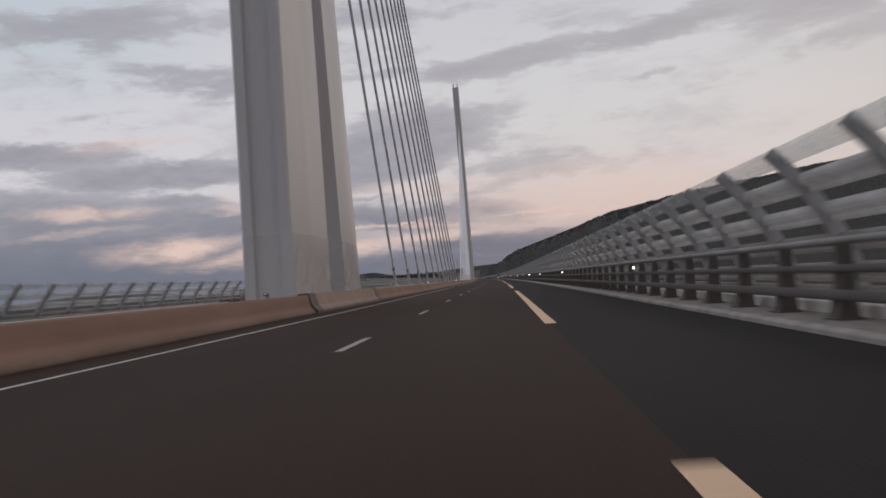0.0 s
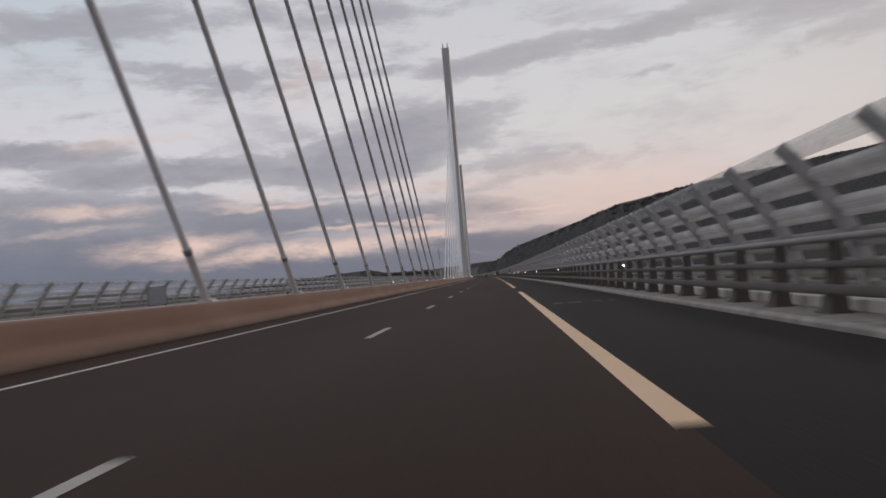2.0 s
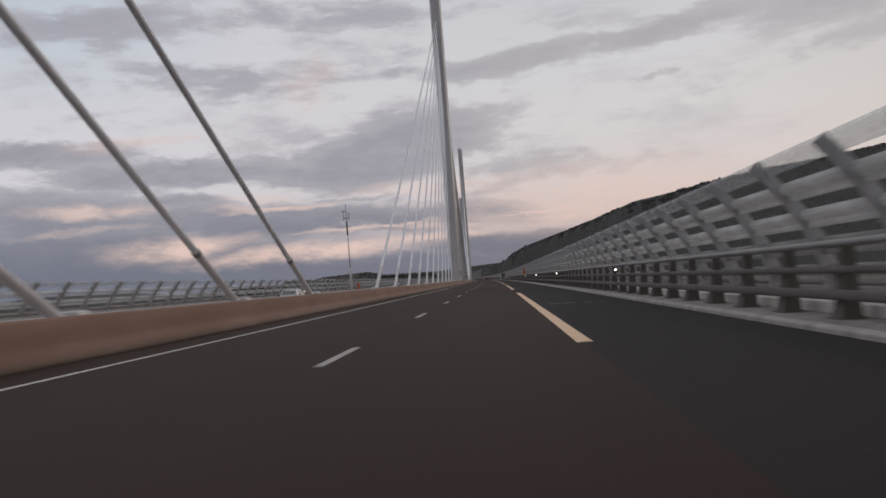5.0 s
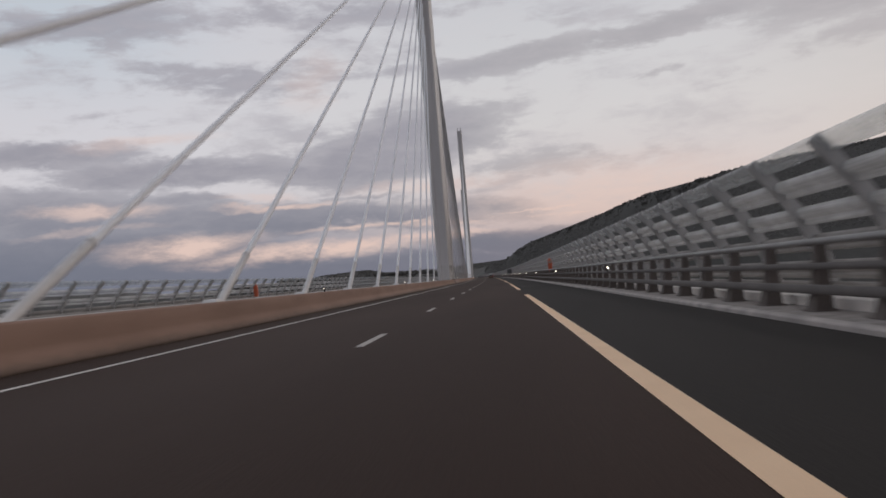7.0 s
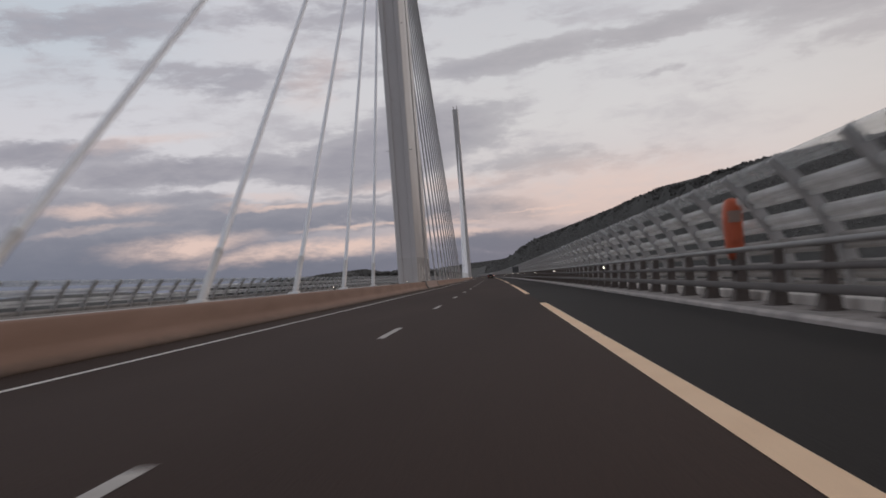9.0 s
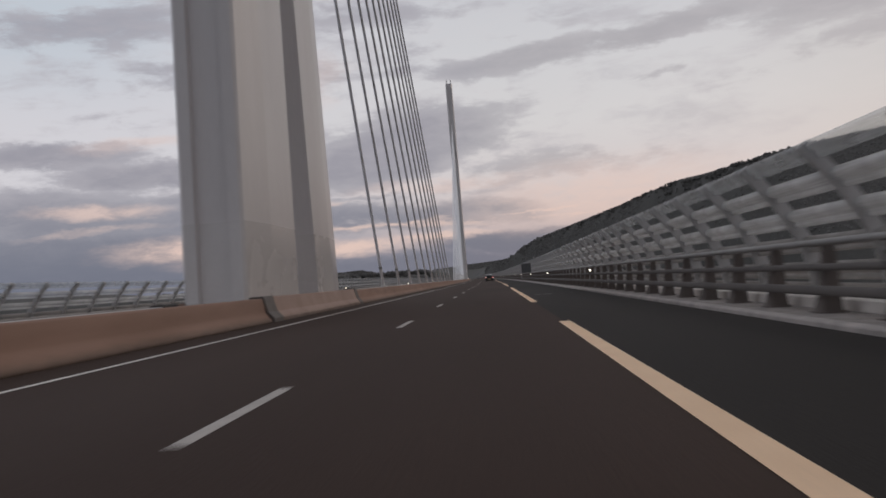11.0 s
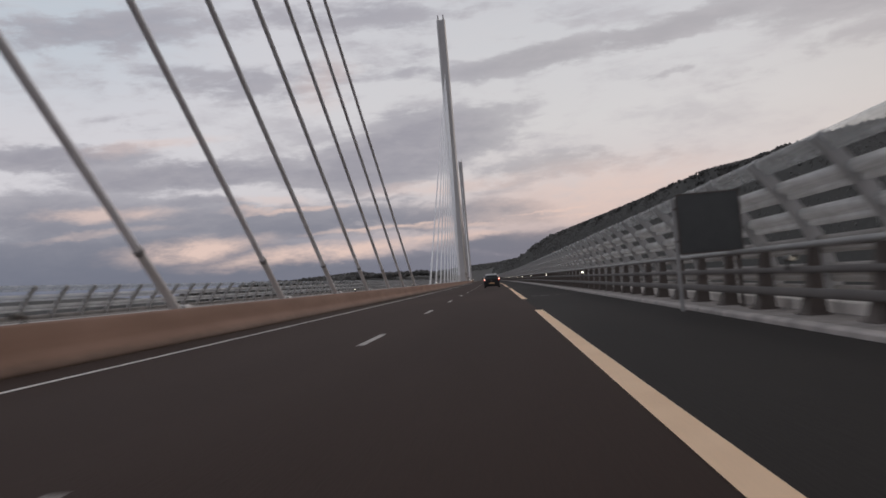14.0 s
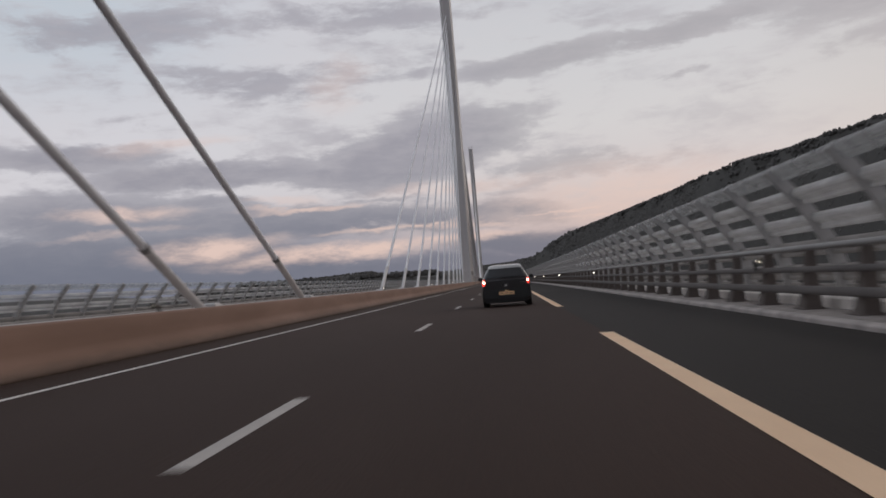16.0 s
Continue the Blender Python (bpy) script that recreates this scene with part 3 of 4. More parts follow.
def build_pylon():
    p = thing("pylon", "tall pale grey painted steel pylon with two splayed legs", "bridge pylon", "pylons along the bridge")
    levels = [0.08, 8, 16, 24, 32, 40]
    for mirror in (False, True):
        piece("leg", loft([ring(z, outer(z), -2.0 + 1.95 * z / 40, width(z), 0.32, 0.24) for z in levels], mirror, PYLON, "leg"), p)
        jacket = []
        for z, grow in ((0.085, 0.006), (3.25, 0.006)):
            jacket.append(ring(z, outer(z) - grow, -2.0 + 1.95 * z / 40 + grow, width(z) + 2 * grow, 0.32, 0.24))
        piece("leg_jacket", loft(jacket, mirror, PYLON_BASE, "leg_jacket"), p, "glossier lower coat")
        plinth = block(2.75, 7.2, 0.5, 0.04, (0, (5.25 if mirror else -5.25), 0.33))
        part("plinth", plinth, CONCRETE, p, "low concrete plinth")
    mast = [ring(z, outer(z), 0.0, width(z), 0.32, 0.24) for z in (40, 52, 64, 76)]
    for mirror in (False, True):
        half = mast + [ring(TOP - 0.8, outer(TOP - 0.8), -0.05, width(TOP), 0.3, 0.2)]
        piece("mast_half", loft(half, mirror, PYLON, "mast_half"), p)
    for sx in (-1, 1):
        part("tip_plate", block(0.34, 2.7, 1.7, 0.05, (sx * 0.80, 0, TOP - 0.1)), PYLON, p, "upright plate at the tip")
    for z in (14.0, 27.0):
        part("joint_band", block(width(z) + 0.06, 0.05, 0.06, 0, (0, outer(z) + 0.34, z)), SLOT, p)
    return p


first = build_pylon()
first.matrix_basis = on_line(PYLONS[0], MID, 0.05)
for s in PYLONS[1:]:
    copy_thing(first, on_line(s, MID, 0.05))

# ---------- stays ----------
STAY0, STAYD = 35.45, 12.51


def stay_ends(k, sign):
    return Vector((0, sign * (STAY0 + STAYD * k), 0.20)), Vector((0, sign * 0.9, 48.2 + 1.66 * k))


def build_stay(k, sign):
    low, high = stay_ends(k, sign)
    span = (high - low).length
    sag = 0.002 * span

    def hang(u):
        """A point of the slightly sagging cable, u from 0 at the deck to 1 at the pylon."""
        return low.lerp(high, u) - Vector((0, 0, 4 * sag * u * (1 - u)))

    d = (hang(0.02) - low).normalized()
    st = thing("stay_cable", "pale sheathed stay cable rising from the median to the pylon", "stay cable", "stay cables")
    rings = int(span / 1.1)
    piece("cable", tube("cable", [hang(u) for u in (2.0 / span + (1 - 2.0 / span) * i / rings for i in range(rings + 1))], 0.106, 12, STAY), st)
    L = 2.08 / d.z
    piece("sleeve", tube("sleeve", [low, low + d * 0.25, low + d * (L - 0.1), low + d * L], [0.20, 0.128, 0.119, 0.114], 12, SLEEVE), st, "white steel anchor sleeve")
    piece("collar", tube("collar", [low + d * (L - 0.11), low + d * (L - 0.09), low + d * (L + 0.09), low + d * (L + 0.11)], [0.114, 0.132, 0.132, 0.111], 12, STAY_COLLAR if sign > 0 else SLEEVE), st, "grey damper collar" if sign > 0 else "")
    foot = bmesh.new()
    loops = []
    for z, hx, y0, y1 in ((0.10, 0.30, -0.30, 0.60), (0.70, 0.25, 0.05, 0.78), (0.85, 0.21, 0.25, 0.80), (0.88, 0.16, 0.33, 0.74)):
        loops.append([foot.verts.new((x, low.y - sign * y, z)) for x, y in ((-hx, y0), (hx, y0), (hx, y1), (-hx, y1))])
    for lo, hi in zip(loops, loops[1:]):
        for j in range(4):
            foot.faces.new((lo[j], lo[(j + 1) % 4], hi[(j + 1) % 4], hi[j]))
    foot.faces.new(loops[0][::-1])
    foot.faces.new(loops[-1])
    bmesh.ops.recalc_face_normals(foot, faces=foot.faces)
    part("anchor_block", foot, SLEEVE, st, "white anchor block")
    return st


for k in range(11):
    for sign in (1, -1):
        base = build_stay(k, sign)
        turn = sign * (STAY0 + STAYD * k) / (2 * RADIUS)      # each foot stands on the curve of the median
        base.matrix_basis = on_line(PYLONS[0], MID, 0.05, turn)
        for s in PYLONS[1:]:
            copy_thing(base, on_line(s, MID, 0.05, turn))

# ---------- guardrails and wind screens ----------
GP, FP = 2.4698, 3.1696          # spacing of guardrail posts and of screen posts
ARC = [(4.50, 2.52), (4.78, 2.20), (5.03, 1.88), (5.24, 1.56), (5.40, 1.24), (5.53, 0.90), (5.61, 0.55), (5.66, 0.08)]


def arc_at(u):
    """A point and the way along the screen post's curve, u metres down from its top."""
    for (x0, z0), (x1, z1) in zip(ARC, ARC[1:]):
        n = math.hypot(x1 - x0, z1 - z0)
        if u <= n or (x1, z1) == ARC[-1]:
            return Vector((x0 + (x1 - x0) * u / n, z0 + (z1 - z0) * u / n)), Vector((x1 - x0, z1 - z0)) / n
        u -= n


def slat_profile(u0, u1, depth):
    """A shallow channel, open to the outside: an upper lip that looks up, a round belly and a short lower lip."""
    front, back = [], []
    for f_, h in ((0.0, 0.0), (0.04, 0.42), (0.10, 0.78), (0.20, 1.0), (0.34, 0.98), (0.48, 0.72), (0.58, 0.38), (0.63, 0.24), (0.68, 0.26), (0.73, 0.50), (0.80, 0.70), (0.90, 0.64), (1.0, 0.15)):
        p, d = arc_at(u0 + (u1 - u0) * f_)
        nrm = Vector((d.y, -d.x))
        if nrm.x > 0:
            nrm = -nrm
        front.append(p + nrm * depth * h)
        back.append(p + nrm * (depth * h - 0.012))
    return [(q.x, q.y) for q in front] + [(q.x, q.y) for q in reversed(back)]


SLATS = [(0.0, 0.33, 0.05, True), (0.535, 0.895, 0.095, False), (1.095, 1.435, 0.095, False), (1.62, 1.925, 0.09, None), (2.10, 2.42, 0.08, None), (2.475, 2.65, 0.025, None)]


def post_mesh(sg):
    verts, faces = [], []
    for i, (x, z) in enumerate(ARC):
        d = Vector(arc_at(sum(math.hypot(ARC[j + 1][0] - ARC[j][0], ARC[j + 1][1] - ARC[j][1]) for j in range(i)) + 0.001)[1])
        n = Vector((-d.y, d.x))
        if n.x < 0:
            n = -n
        deep = 0.05 + 0.012 * i
        for off, half in ((-0.15, 0.05), (deep, 0.05)):
            q = Vector((x, z)) + n * off
            verts += [(sg * q.x, -half, q.y), (sg * q.x, half, q.y)]
    for i in range(len(ARC) - 1):
        a, b = 4 * i, 4 * i + 4
        for j, k in ((0, 1), (1, 3), (3, 2), (2, 0)):
            faces.append((a + j, a + k, b + k, b + j))
    e = 4 * (len(ARC) - 1)
    faces += [(0, 2, 3, 1), (e, e + 1, e + 3, e + 2)]
    me = mesh_from("post", verts, faces, POST)
    bm = bmesh.new()
    bm.from_mesh(me)
    bmesh.ops.recalc_face_normals(bm, faces=bm.faces)
    bm.to_mesh(me)
    bm.free()
    return me


def bay_mesh(name, prof, sg, mat):
    """One slat between two posts, in the post's own axes."""
    L = FP
    verts = [(sg * x, y, z) for y in (0.0, L) for x, z in prof]
    k = len(prof)
    faces = [(j, (j + 1) % k, (j + 1) % k + k, j + k) for j in range(k)] + [tuple(range(k)), tuple(range(k, 2 * k))]
    me = mesh_from(name, verts, faces, mat)
    bm = bmesh.new()
    bm.from_mesh(me)
    bmesh.ops.recalc_face_normals(bm, faces=bm.faces)
    bm.to_mesh(me)
    bm.free()
    for p in me.polygons:
        p.use_smooth = len(p.vertices) == 4
    return me


def joined(name, base, poses):
    """Many alike pieces in one mesh."""
    co = np.array([v.co for v in base.vertices])
    polys = [tuple(p.vertices) for p in base.polygons]
    verts, faces = [], []
    for i, m in enumerate(poses):
        a = np.array(m.to_3x3())
        verts.append(co @ a.T + np.array(m.translation))
        off = i * len(co)
        faces += [tuple(v + off for v in p) for p in polys]
    me = bpy.data.meshes.new(name)
    me.from_pydata(np.concatenate(verts).tolist(), [], faces)
    me.materials.append(base.materials[0])
    for p in me.polygons:
        p.use_smooth = len(p.vertices) == 4 and base.polygons[0].use_smooth
    return me


def build_screen(sg, x_zero, dz, near0, near1, slat0, slat1):
    """Posts near the walk and slats of one stretch stand as parts; the rest is joined."""
    ws = thing("wind_screen", "grey steel wind screen, curved posts and clear acrylic slats", "wind screen")
    pm = post_mesh(sg)
    n0, n1 = int((S0 + 5) / FP), int((S1 - 5) / FP)
    rest = []
    for i in range(n0, n1 + 1):
        s = i * FP + SCREEN0
        m = on_line(s, x_zero, dz)
        if near0 <= s <= near1:
            piece("post", pm, ws, at=m)
        else:
            rest.append(m)
    tagged(piece("far_post_run", joined("far_post_run", pm, rest), ws), kind="stuff")
    for u0, u1, bulge, clear in SLATS:
        sm = bay_mesh("slat", slat_profile(u0, u1, bulge), sg, SLAT_CLEAR if clear else (SLAT_LOW if clear is None else SLAT))
        rest = []
        for i in range(n0, n1):
            s = i * FP + SCREEN0
            m = on_line(s, x_zero, dz)
            if slat0 <= s <= slat1:
                piece("slat", sm, ws, "clear top slat" if clear else "", at=m)
            else:
                rest.append(m)
        tagged(piece("far_slat_run", joined("far_slat_run", sm, rest), ws), kind="stuff")
    return ws


SCREEN0 = 2.28
GUARD0 = 1.65
build_screen(1, 0.0, DZ1, -15, 640, 0, 180)
build_screen(-1, OUTER, DZ2 + 0.13, 0, 640, 40, 215)


def guard_post_mesh(sg):
    """Tapered welded post on a foot plate, with a bracket for each rail."""
    bm = bmesh.new()
    rows = ((0.025, 0.15, 0.21), (0.30, 0.11, 0.16), (0.70, 0.08, 0.13), (1.04, 0.06, 0.10))
    loops = []
    for z, hx, hy in rows:
        loops.append([bm.verts.new((sg * (4.62 + 0.15 - hx) + sx * hx, sy * hy, z)) for sx, sy in ((-1, -1), (1, -1), (1, 1), (-1, 1))])
    for lo, hi in zip(loops, loops[1:]):
        for j in range(4):
            bm.faces.new((lo[j], lo[(j + 1) % 4], hi[(j + 1) % 4], hi[j]))
    bm.faces.new(loops[0][::-1])
    bm.faces.new(loops[-1])
    for z in (0.37, 0.70, 1.03):
        bmesh.ops.create_cube(bm, size=1.0, matrix=Matrix.Translation((sg * 4.53, 0, z)) @ Matrix.Diagonal((0.14, 0.10, 0.07, 1)))
    bmesh.ops.create_cube(bm, size=1.0, matrix=Matrix.Translation((sg * 4.62, 0, 0.045)) @ Matrix.Diagonal((0.36, 0.50, 0.03, 1)))
    bmesh.ops.recalc_face_normals(bm, faces=bm.faces)
    me = bpy.data.meshes.new("post")
    bm.to_mesh(me)
    bm.free()
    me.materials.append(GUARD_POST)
    return me


def round_profile(x, z, rx, rz, n=10):
    return [(x + rx * math.cos(2 * math.pi * i / n), z + rz * math.sin(2 * math.pi * i / n)) for i in range(n)]


def build_guardrail(sg, x_zero, dz, near0, near1):
    g = thing("guardrail", "dull grey steel guardrail with three rails along the kerb", "guardrail")
    pm = guard_post_mesh(sg)
    rest = []
    for i in range(int((S0 + 4) / GP), int((S1 - 4) / GP)):
        s = i * GP + GUARD0
        m = on_line(s, x_zero, dz)
        if near0 <= s <= near1:
            piece("post", pm, g, at=m)
        else:
            rest.append(m)
    tagged(piece("far_post_run", joined("far_post_run", pm, rest), g), kind="stuff")
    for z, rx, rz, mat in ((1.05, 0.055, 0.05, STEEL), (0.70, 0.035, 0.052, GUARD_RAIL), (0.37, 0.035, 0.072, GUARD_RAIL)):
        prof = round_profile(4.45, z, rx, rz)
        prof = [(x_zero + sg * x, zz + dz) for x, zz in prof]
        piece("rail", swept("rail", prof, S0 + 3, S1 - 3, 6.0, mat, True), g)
    return g


build_guardrail(1, 0.0, DZ1, -15, 640)
build_guardrail(-1, OUTER, DZ2, 20, 560)

# ---------- reflectors, glowing by themselves in place of headlight return ---
def build_reflector(x, z, s, size):
    r = thing("reflector", "small round reflector, headlight return set as its own glow, on a dark bracket", "reflector", "reflectors along the barriers", at=on_line(s, x, z))
    part("bracket", block(0.05, 0.05, 0.22, 0.008, (0, 0.03, -0.02)), COLLAR, r)
    # added tube that cuts off the lens's glow at close range
    hood, n = [], 14
    for y, rad in ((0.02, 0.052), (-0.34, 0.052), (-0.34, 0.047), (0.02, 0.047)):
        hood += [(rad * math.cos(2 * math.pi * q / n), y, 0.05 + rad * math.sin(2 * math.pi * q / n)) for q in range(n)]
    ring_faces = [(a * n + q, a * n + (q + 1) % n, (a + 1) * n + (q + 1) % n, (a + 1) * n + q) for a in range(3) for q in range(n)]
    piece("hood", mesh_from("hood", hood, ring_faces, COLLAR), r, "added dark tube hiding the glow close by")
    part("lens", rod(0.047 * size, 0.02, 14, m=Matrix.Translation((0, -0.012, 0.05)) @ Matrix.Rotation(radians(90), 4, "X")), REFLECTOR_GLOW, r, "lens glowing in place of headlight return")
    return r


for i in range(-1, 30):
    build_reflector(4.37, 0.83 + DZ1, 23.5 + 33.1 * i, 1)
    build_reflector(-7.17, 0.92, 23.3 + 33.1 * i, 0.6)

# ---------- emergency telephones and signs ----------
def build_telephone(at):
    sos = thing("emergency_telephone", "orange plastic emergency telephone post beside the guardrail", "emergency telephone", "emergency telephones", at=at)
    part("column", block(0.20, 0.2, 0.85, 0.03, (0, 0, 0.425)), GUARD_POST, sos, "dark steel column")
    bm = bmesh.new()
    loops, n = [], 16
    for z, hx, hy in ((0.84, 0.12, 0.12), (0.92, 0.14, 0.14), (1.15, 0.18, 0.17), (1.62, 0.195, 0.18), (1.84, 0.185, 0.175), (1.98, 0.155, 0.15), (2.07, 0.11, 0.11), (2.10, 0.05, 0.05)):
        ring_ = []
        for j in range(n):
            c, d = math.cos(2 * math.pi * (j + 0.5) / n), math.sin(2 * math.pi * (j + 0.5) / n)
            ring_.append(bm.verts.new((hx * math.copysign(abs(c) ** 0.55, c), hy * math.copysign(abs(d) ** 0.55, d), z)))
        loops.append(ring_)
    for lo, hi in zip(loops, loops[1:]):
        for j in range(n):
            bm.faces.new((lo[j], lo[(j + 1) % n], hi[(j + 1) % n], hi[j])).smooth = True
    bm.faces.new(loops[0][::-1])
    bm.faces.new(loops[-1])
    part("head", bm, ORANGE, sos, "rounded orange shell")
    part("door_panel", block(0.26, 0.02, 0.24, 0.008, (0, -0.185, 1.72)), BARRIER_PALE, sos, "pale panel")
    part("handset_cover", block(0.20, 0.04, 0.26, 0.015, (0, -0.180, 1.34)), ORANGE, sos)
    part("marker", block(0.13, 0.03, 0.20, 0.01, (0, -0.115, 0.58)), SLEEVE, sos, "pale plate below the shell")


def build_sign(at, face, label):
    sign = thing("road_sign", label, "road sign", "road signs on the bridge", at=at)
    part("panel", block(1.12, 0.04, 1.08, 0.012, (-0.14, 0, 1.61)), face, sign)
    for dx, dz_, sx, sz in ((-0.14, 2.16, 1.15, 0.025), (-0.14, 1.06, 1.15, 0.025), (-0.71, 1.61, 0.025, 1.12), (0.43, 1.61, 0.025, 1.12)):
        part("frame_edge", block(sx, 0.055, sz, 0.006, (dx, 0, dz_)), GUARD_POST, sign, "grey metal rim")
    for dx, mat in ((-0.76, POST), (0.345, GUARD_POST)):
        part("post", block(0.07, 0.07, 2.1, 0.01, (dx, 0.06, 1.05)), mat, sign)
    for z in (1.3, 1.9):
        part("bracket", block(1.18, 0.03, 0.05, 0.006, (-0.205, 0.04, z)), GUARD_POST, sign)


build_telephone(on_line(301.0, 4.74, 0.025 + DZ1))
build_telephone(on_line(297.2, OUTER - 4.74, DZ2 + 0.025, math.pi))
build_sign(on_line(457.2, 4.22, 0.042 + DZ1), SIGN_BACK, "square road sign seen from its dark back on steel posts")
build_sign(on_line(113.0, OUTER - 3.98, DZ2 + 0.045), SIGN_GREY, "square grey-backed road sign on steel posts beside the opposite carriageway")

# ---------- weather mast on the median ----------
def build_mast(at):
    mast = thing("weather_mast", "slim weather mast with white foot and dark sensors on the median", "weather mast", at=at)
    part("foot_plate", block(0.34, 0.34, 0.03, 0.008, (0, 0, 0.015)), STEEL, mast)
    piece("lower_pole", tube("lower_pole", [Vector((0, 0, 0.03)), Vector((0, 0, 1.98)), Vector((0, 0, 2.05))], [0.07, 0.065, 0.03], 14, SLEEVE), mast, "white painted lower pole")
    piece("upper_pole", tube("upper_pole", [Vector((0, 0, 2.0)), Vector((0, 0, 4.9))], 0.026, 10, POST), mast, "thin grey upper pole")
    part("instrument_box", block(0.09, 0.10, 0.85, 0.02, (0, 0, 4.40)), SIGN_BACK, mast, "dark instrument box")
    piece("cross_arm", tube("cross_arm", [Vector((-0.18, 0, 5.02)), Vector((0.16, 0, 5.02))], 0.02, 8, SIGN_BACK), mast, "dark cross arm")
    for x, top in ((-0.17, 5.45), (0.0, 5.85), (0.15, 5.30)):
        piece("rod", tube("rod", [Vector((x, 0, 4.85)), Vector((x, 0, top - 0.05)), Vector((x, 0, top))], [0.02, 0.016, 0.010], 8, SIGN_BACK), mast)
    for k in range(3):
        a = 2 * math.pi * k / 3
        piece("sensor_cup", tube("sensor_cup", [Vector((-0.17, 0, 5.42)), Vector((-0.17 + 0.10 * math.cos(a), 0.10 * math.sin(a), 5.42))], [0.010, 0.035], 8, SIGN_BACK), mast)
    part("wind_vane", block(0.02, 0.20, 0.09, 0.006, (0.15, 0.05, 5.26)), SIGN_BACK, mast)


build_mast(on_line(209.3, MID, 0.16))

# ---------- far ground and hills ----------
CREST = [(-3000, 34), (-600, 15), (-330, 14), (-290, 17), (-250, 16), (-60, 13), (-25, 17), (-8, 18), (0, 21), (5, 25), (10, 29), (30, 38), (52, 45), (127, 65), (190, 77.5), (361, 94), (420, 102), (800, 150), (2000, 230), (5000, 300)]
FRONT = [(-3000, 3200), (-600, 1720), (-300, 1400), (-60, 1340), (0, 1340), (52, 1310), (127, 1240), (150, 1160), (190, 1040), (400, 980), (800, 860), (2000, 500), (5000, 0)]
RIDGE = [(-900, 12), (-440, 20), (-380, 29), (-320, 31.5), (-285, 31.5), (-257, 25), (-218, 18), (-150, 21), (-100, 25), (-50, 29), (0, 29), (300, 29)]

SPUR = [(-1330, 5), (-1230, 25), (-1150, 34), (-1050, 37), (-960, 35), (-890, 26), (-820, 4)]


def lerp(table, x):
    for (a, p), (b, q) in zip(table, table[1:]):
        if x <= b:
            return p + (q - p) * max(0.0, (x - a) / (b - a))
    return table[-1][1]


def land(x, y):
    sf, top = lerp(FRONT, x), lerp(CREST, x)
    n = 5 * noise.noise(Vector((x / 160, y / 160, 0.3))) + 2.0 * noise.noise(Vector((x / 45, y / 45, 4.1)))
    floor_ = -190 + 22 * noise.noise(Vector((x / 700, y / 700, 8.0)))
    if y > sf:
        z = top + n * min(1.0, max(0.1, (abs(x + 40) - 20) / 150))
    else:
        z = max(floor_, top + n * 0.6 - 0.62 * (sf - y))
    # the road's cutting beyond the abutment
    line = -RADIUS + RADIUS * math.cos(y / RADIUS) + MID
    if y > 1240:
        away = abs(x - line)
        if away < 40:
            z = -0.5 + (z + 0.5) * max(0.0, min(1.0, (away - 16) / 24))
    else:
        z = min(z, -6.0 + 0.9 * max(0.0, abs(x - line) - 22)) if abs(x - line) < 60 else z
    if y > 1850 and -900 < x < 300:
        z = max(z, (lerp(RIDGE, x) + 2.0 * noise.noise(Vector((x / 60, y / 200, 1.5)))) * min(1.0, (y - 1850) / 200) - 0.5)
    # a dark spur ahead on the other side
    if -1330 < x < -820 and 2050 < y < 2700:
        z = max(z, lerp(SPUR, x) * min(1.0, (y - 2050) / 110, (2700 - y) / 110))
    # far rim of the plateau on the other side
    if x < -500:
        rim = 42 + 22 * noise.noise(Vector((x / 900, y / 900, 2.2)))
        far = math.hypot(x, y - 300)
        z = max(z if far < 3000 else -190, -190 + (rim + 190) * min(1.0, max(0.0, (far - 2900) / 600)))
    return z


def spread_axis(lo, hi, dense_lo, dense_hi, fine_step, coarse):
    vals, v = [], lo
    while v < hi:
        vals.append(v)
        v += fine_step if dense_lo <= v < dense_hi else coarse
    return vals + [hi]


gx = sorted(spread_axis(-4600, 4600, -120, 620, 14, 110) + [-1330, -1230, -1050, -890, -855, -820])
gy = spread_axis(-3000, 4600, 800, 1500, 14, 110)
verts = [(x, y, land(x, y)) for y in gy for x in gx]
w_ = len(gx)
faces = [(j * w_ + i, j * w_ + i + 1, (j + 1) * w_ + i + 1, (j + 1) * w_ + i) for j in range(len(gy) - 1) for i in range(w_ - 1)]
ground = new("ground", mesh_from("ground", verts, faces, SOIL, True))
tagged(ground, "dark wooded hills and valley floor far below the bridge", "ground", kind="structure")

# piers under the pylons
for i, s in enumerate(PYLONS):
    base = land(*along(s, MID, 0).xy)
    n = 6
    v_, f_ = [], []
    for j in range(n + 1):
        z = base - 3 + (-4.4 - base + 3) * j / n
        h, d = 4.0 + 5.0 * (1 - j / n), 8.0 + 4.0 * (1 - j / n)
        v_ += [on_line(s, MID, z) @ Vector(q) for q in ((-h, -d, 0), (h, -d, 0), (h, d, 0), (-h, d, 0))]
    for j in range(n):
        for q in range(4):
            a, b = 4 * j + q, 4 * j + (q + 1) % 4
            f_.append((a, b, b + 4, a + 4))
    f_.append((4 * n, 4 * n + 1, 4 * n + 2, 4 * n + 3))
    tagged(new("pier_%d" % (i + 1), mesh_from("pier", v_, f_, CONCRETE)), "tall tapering concrete pier under the deck", "bridge pier", kind="structure")

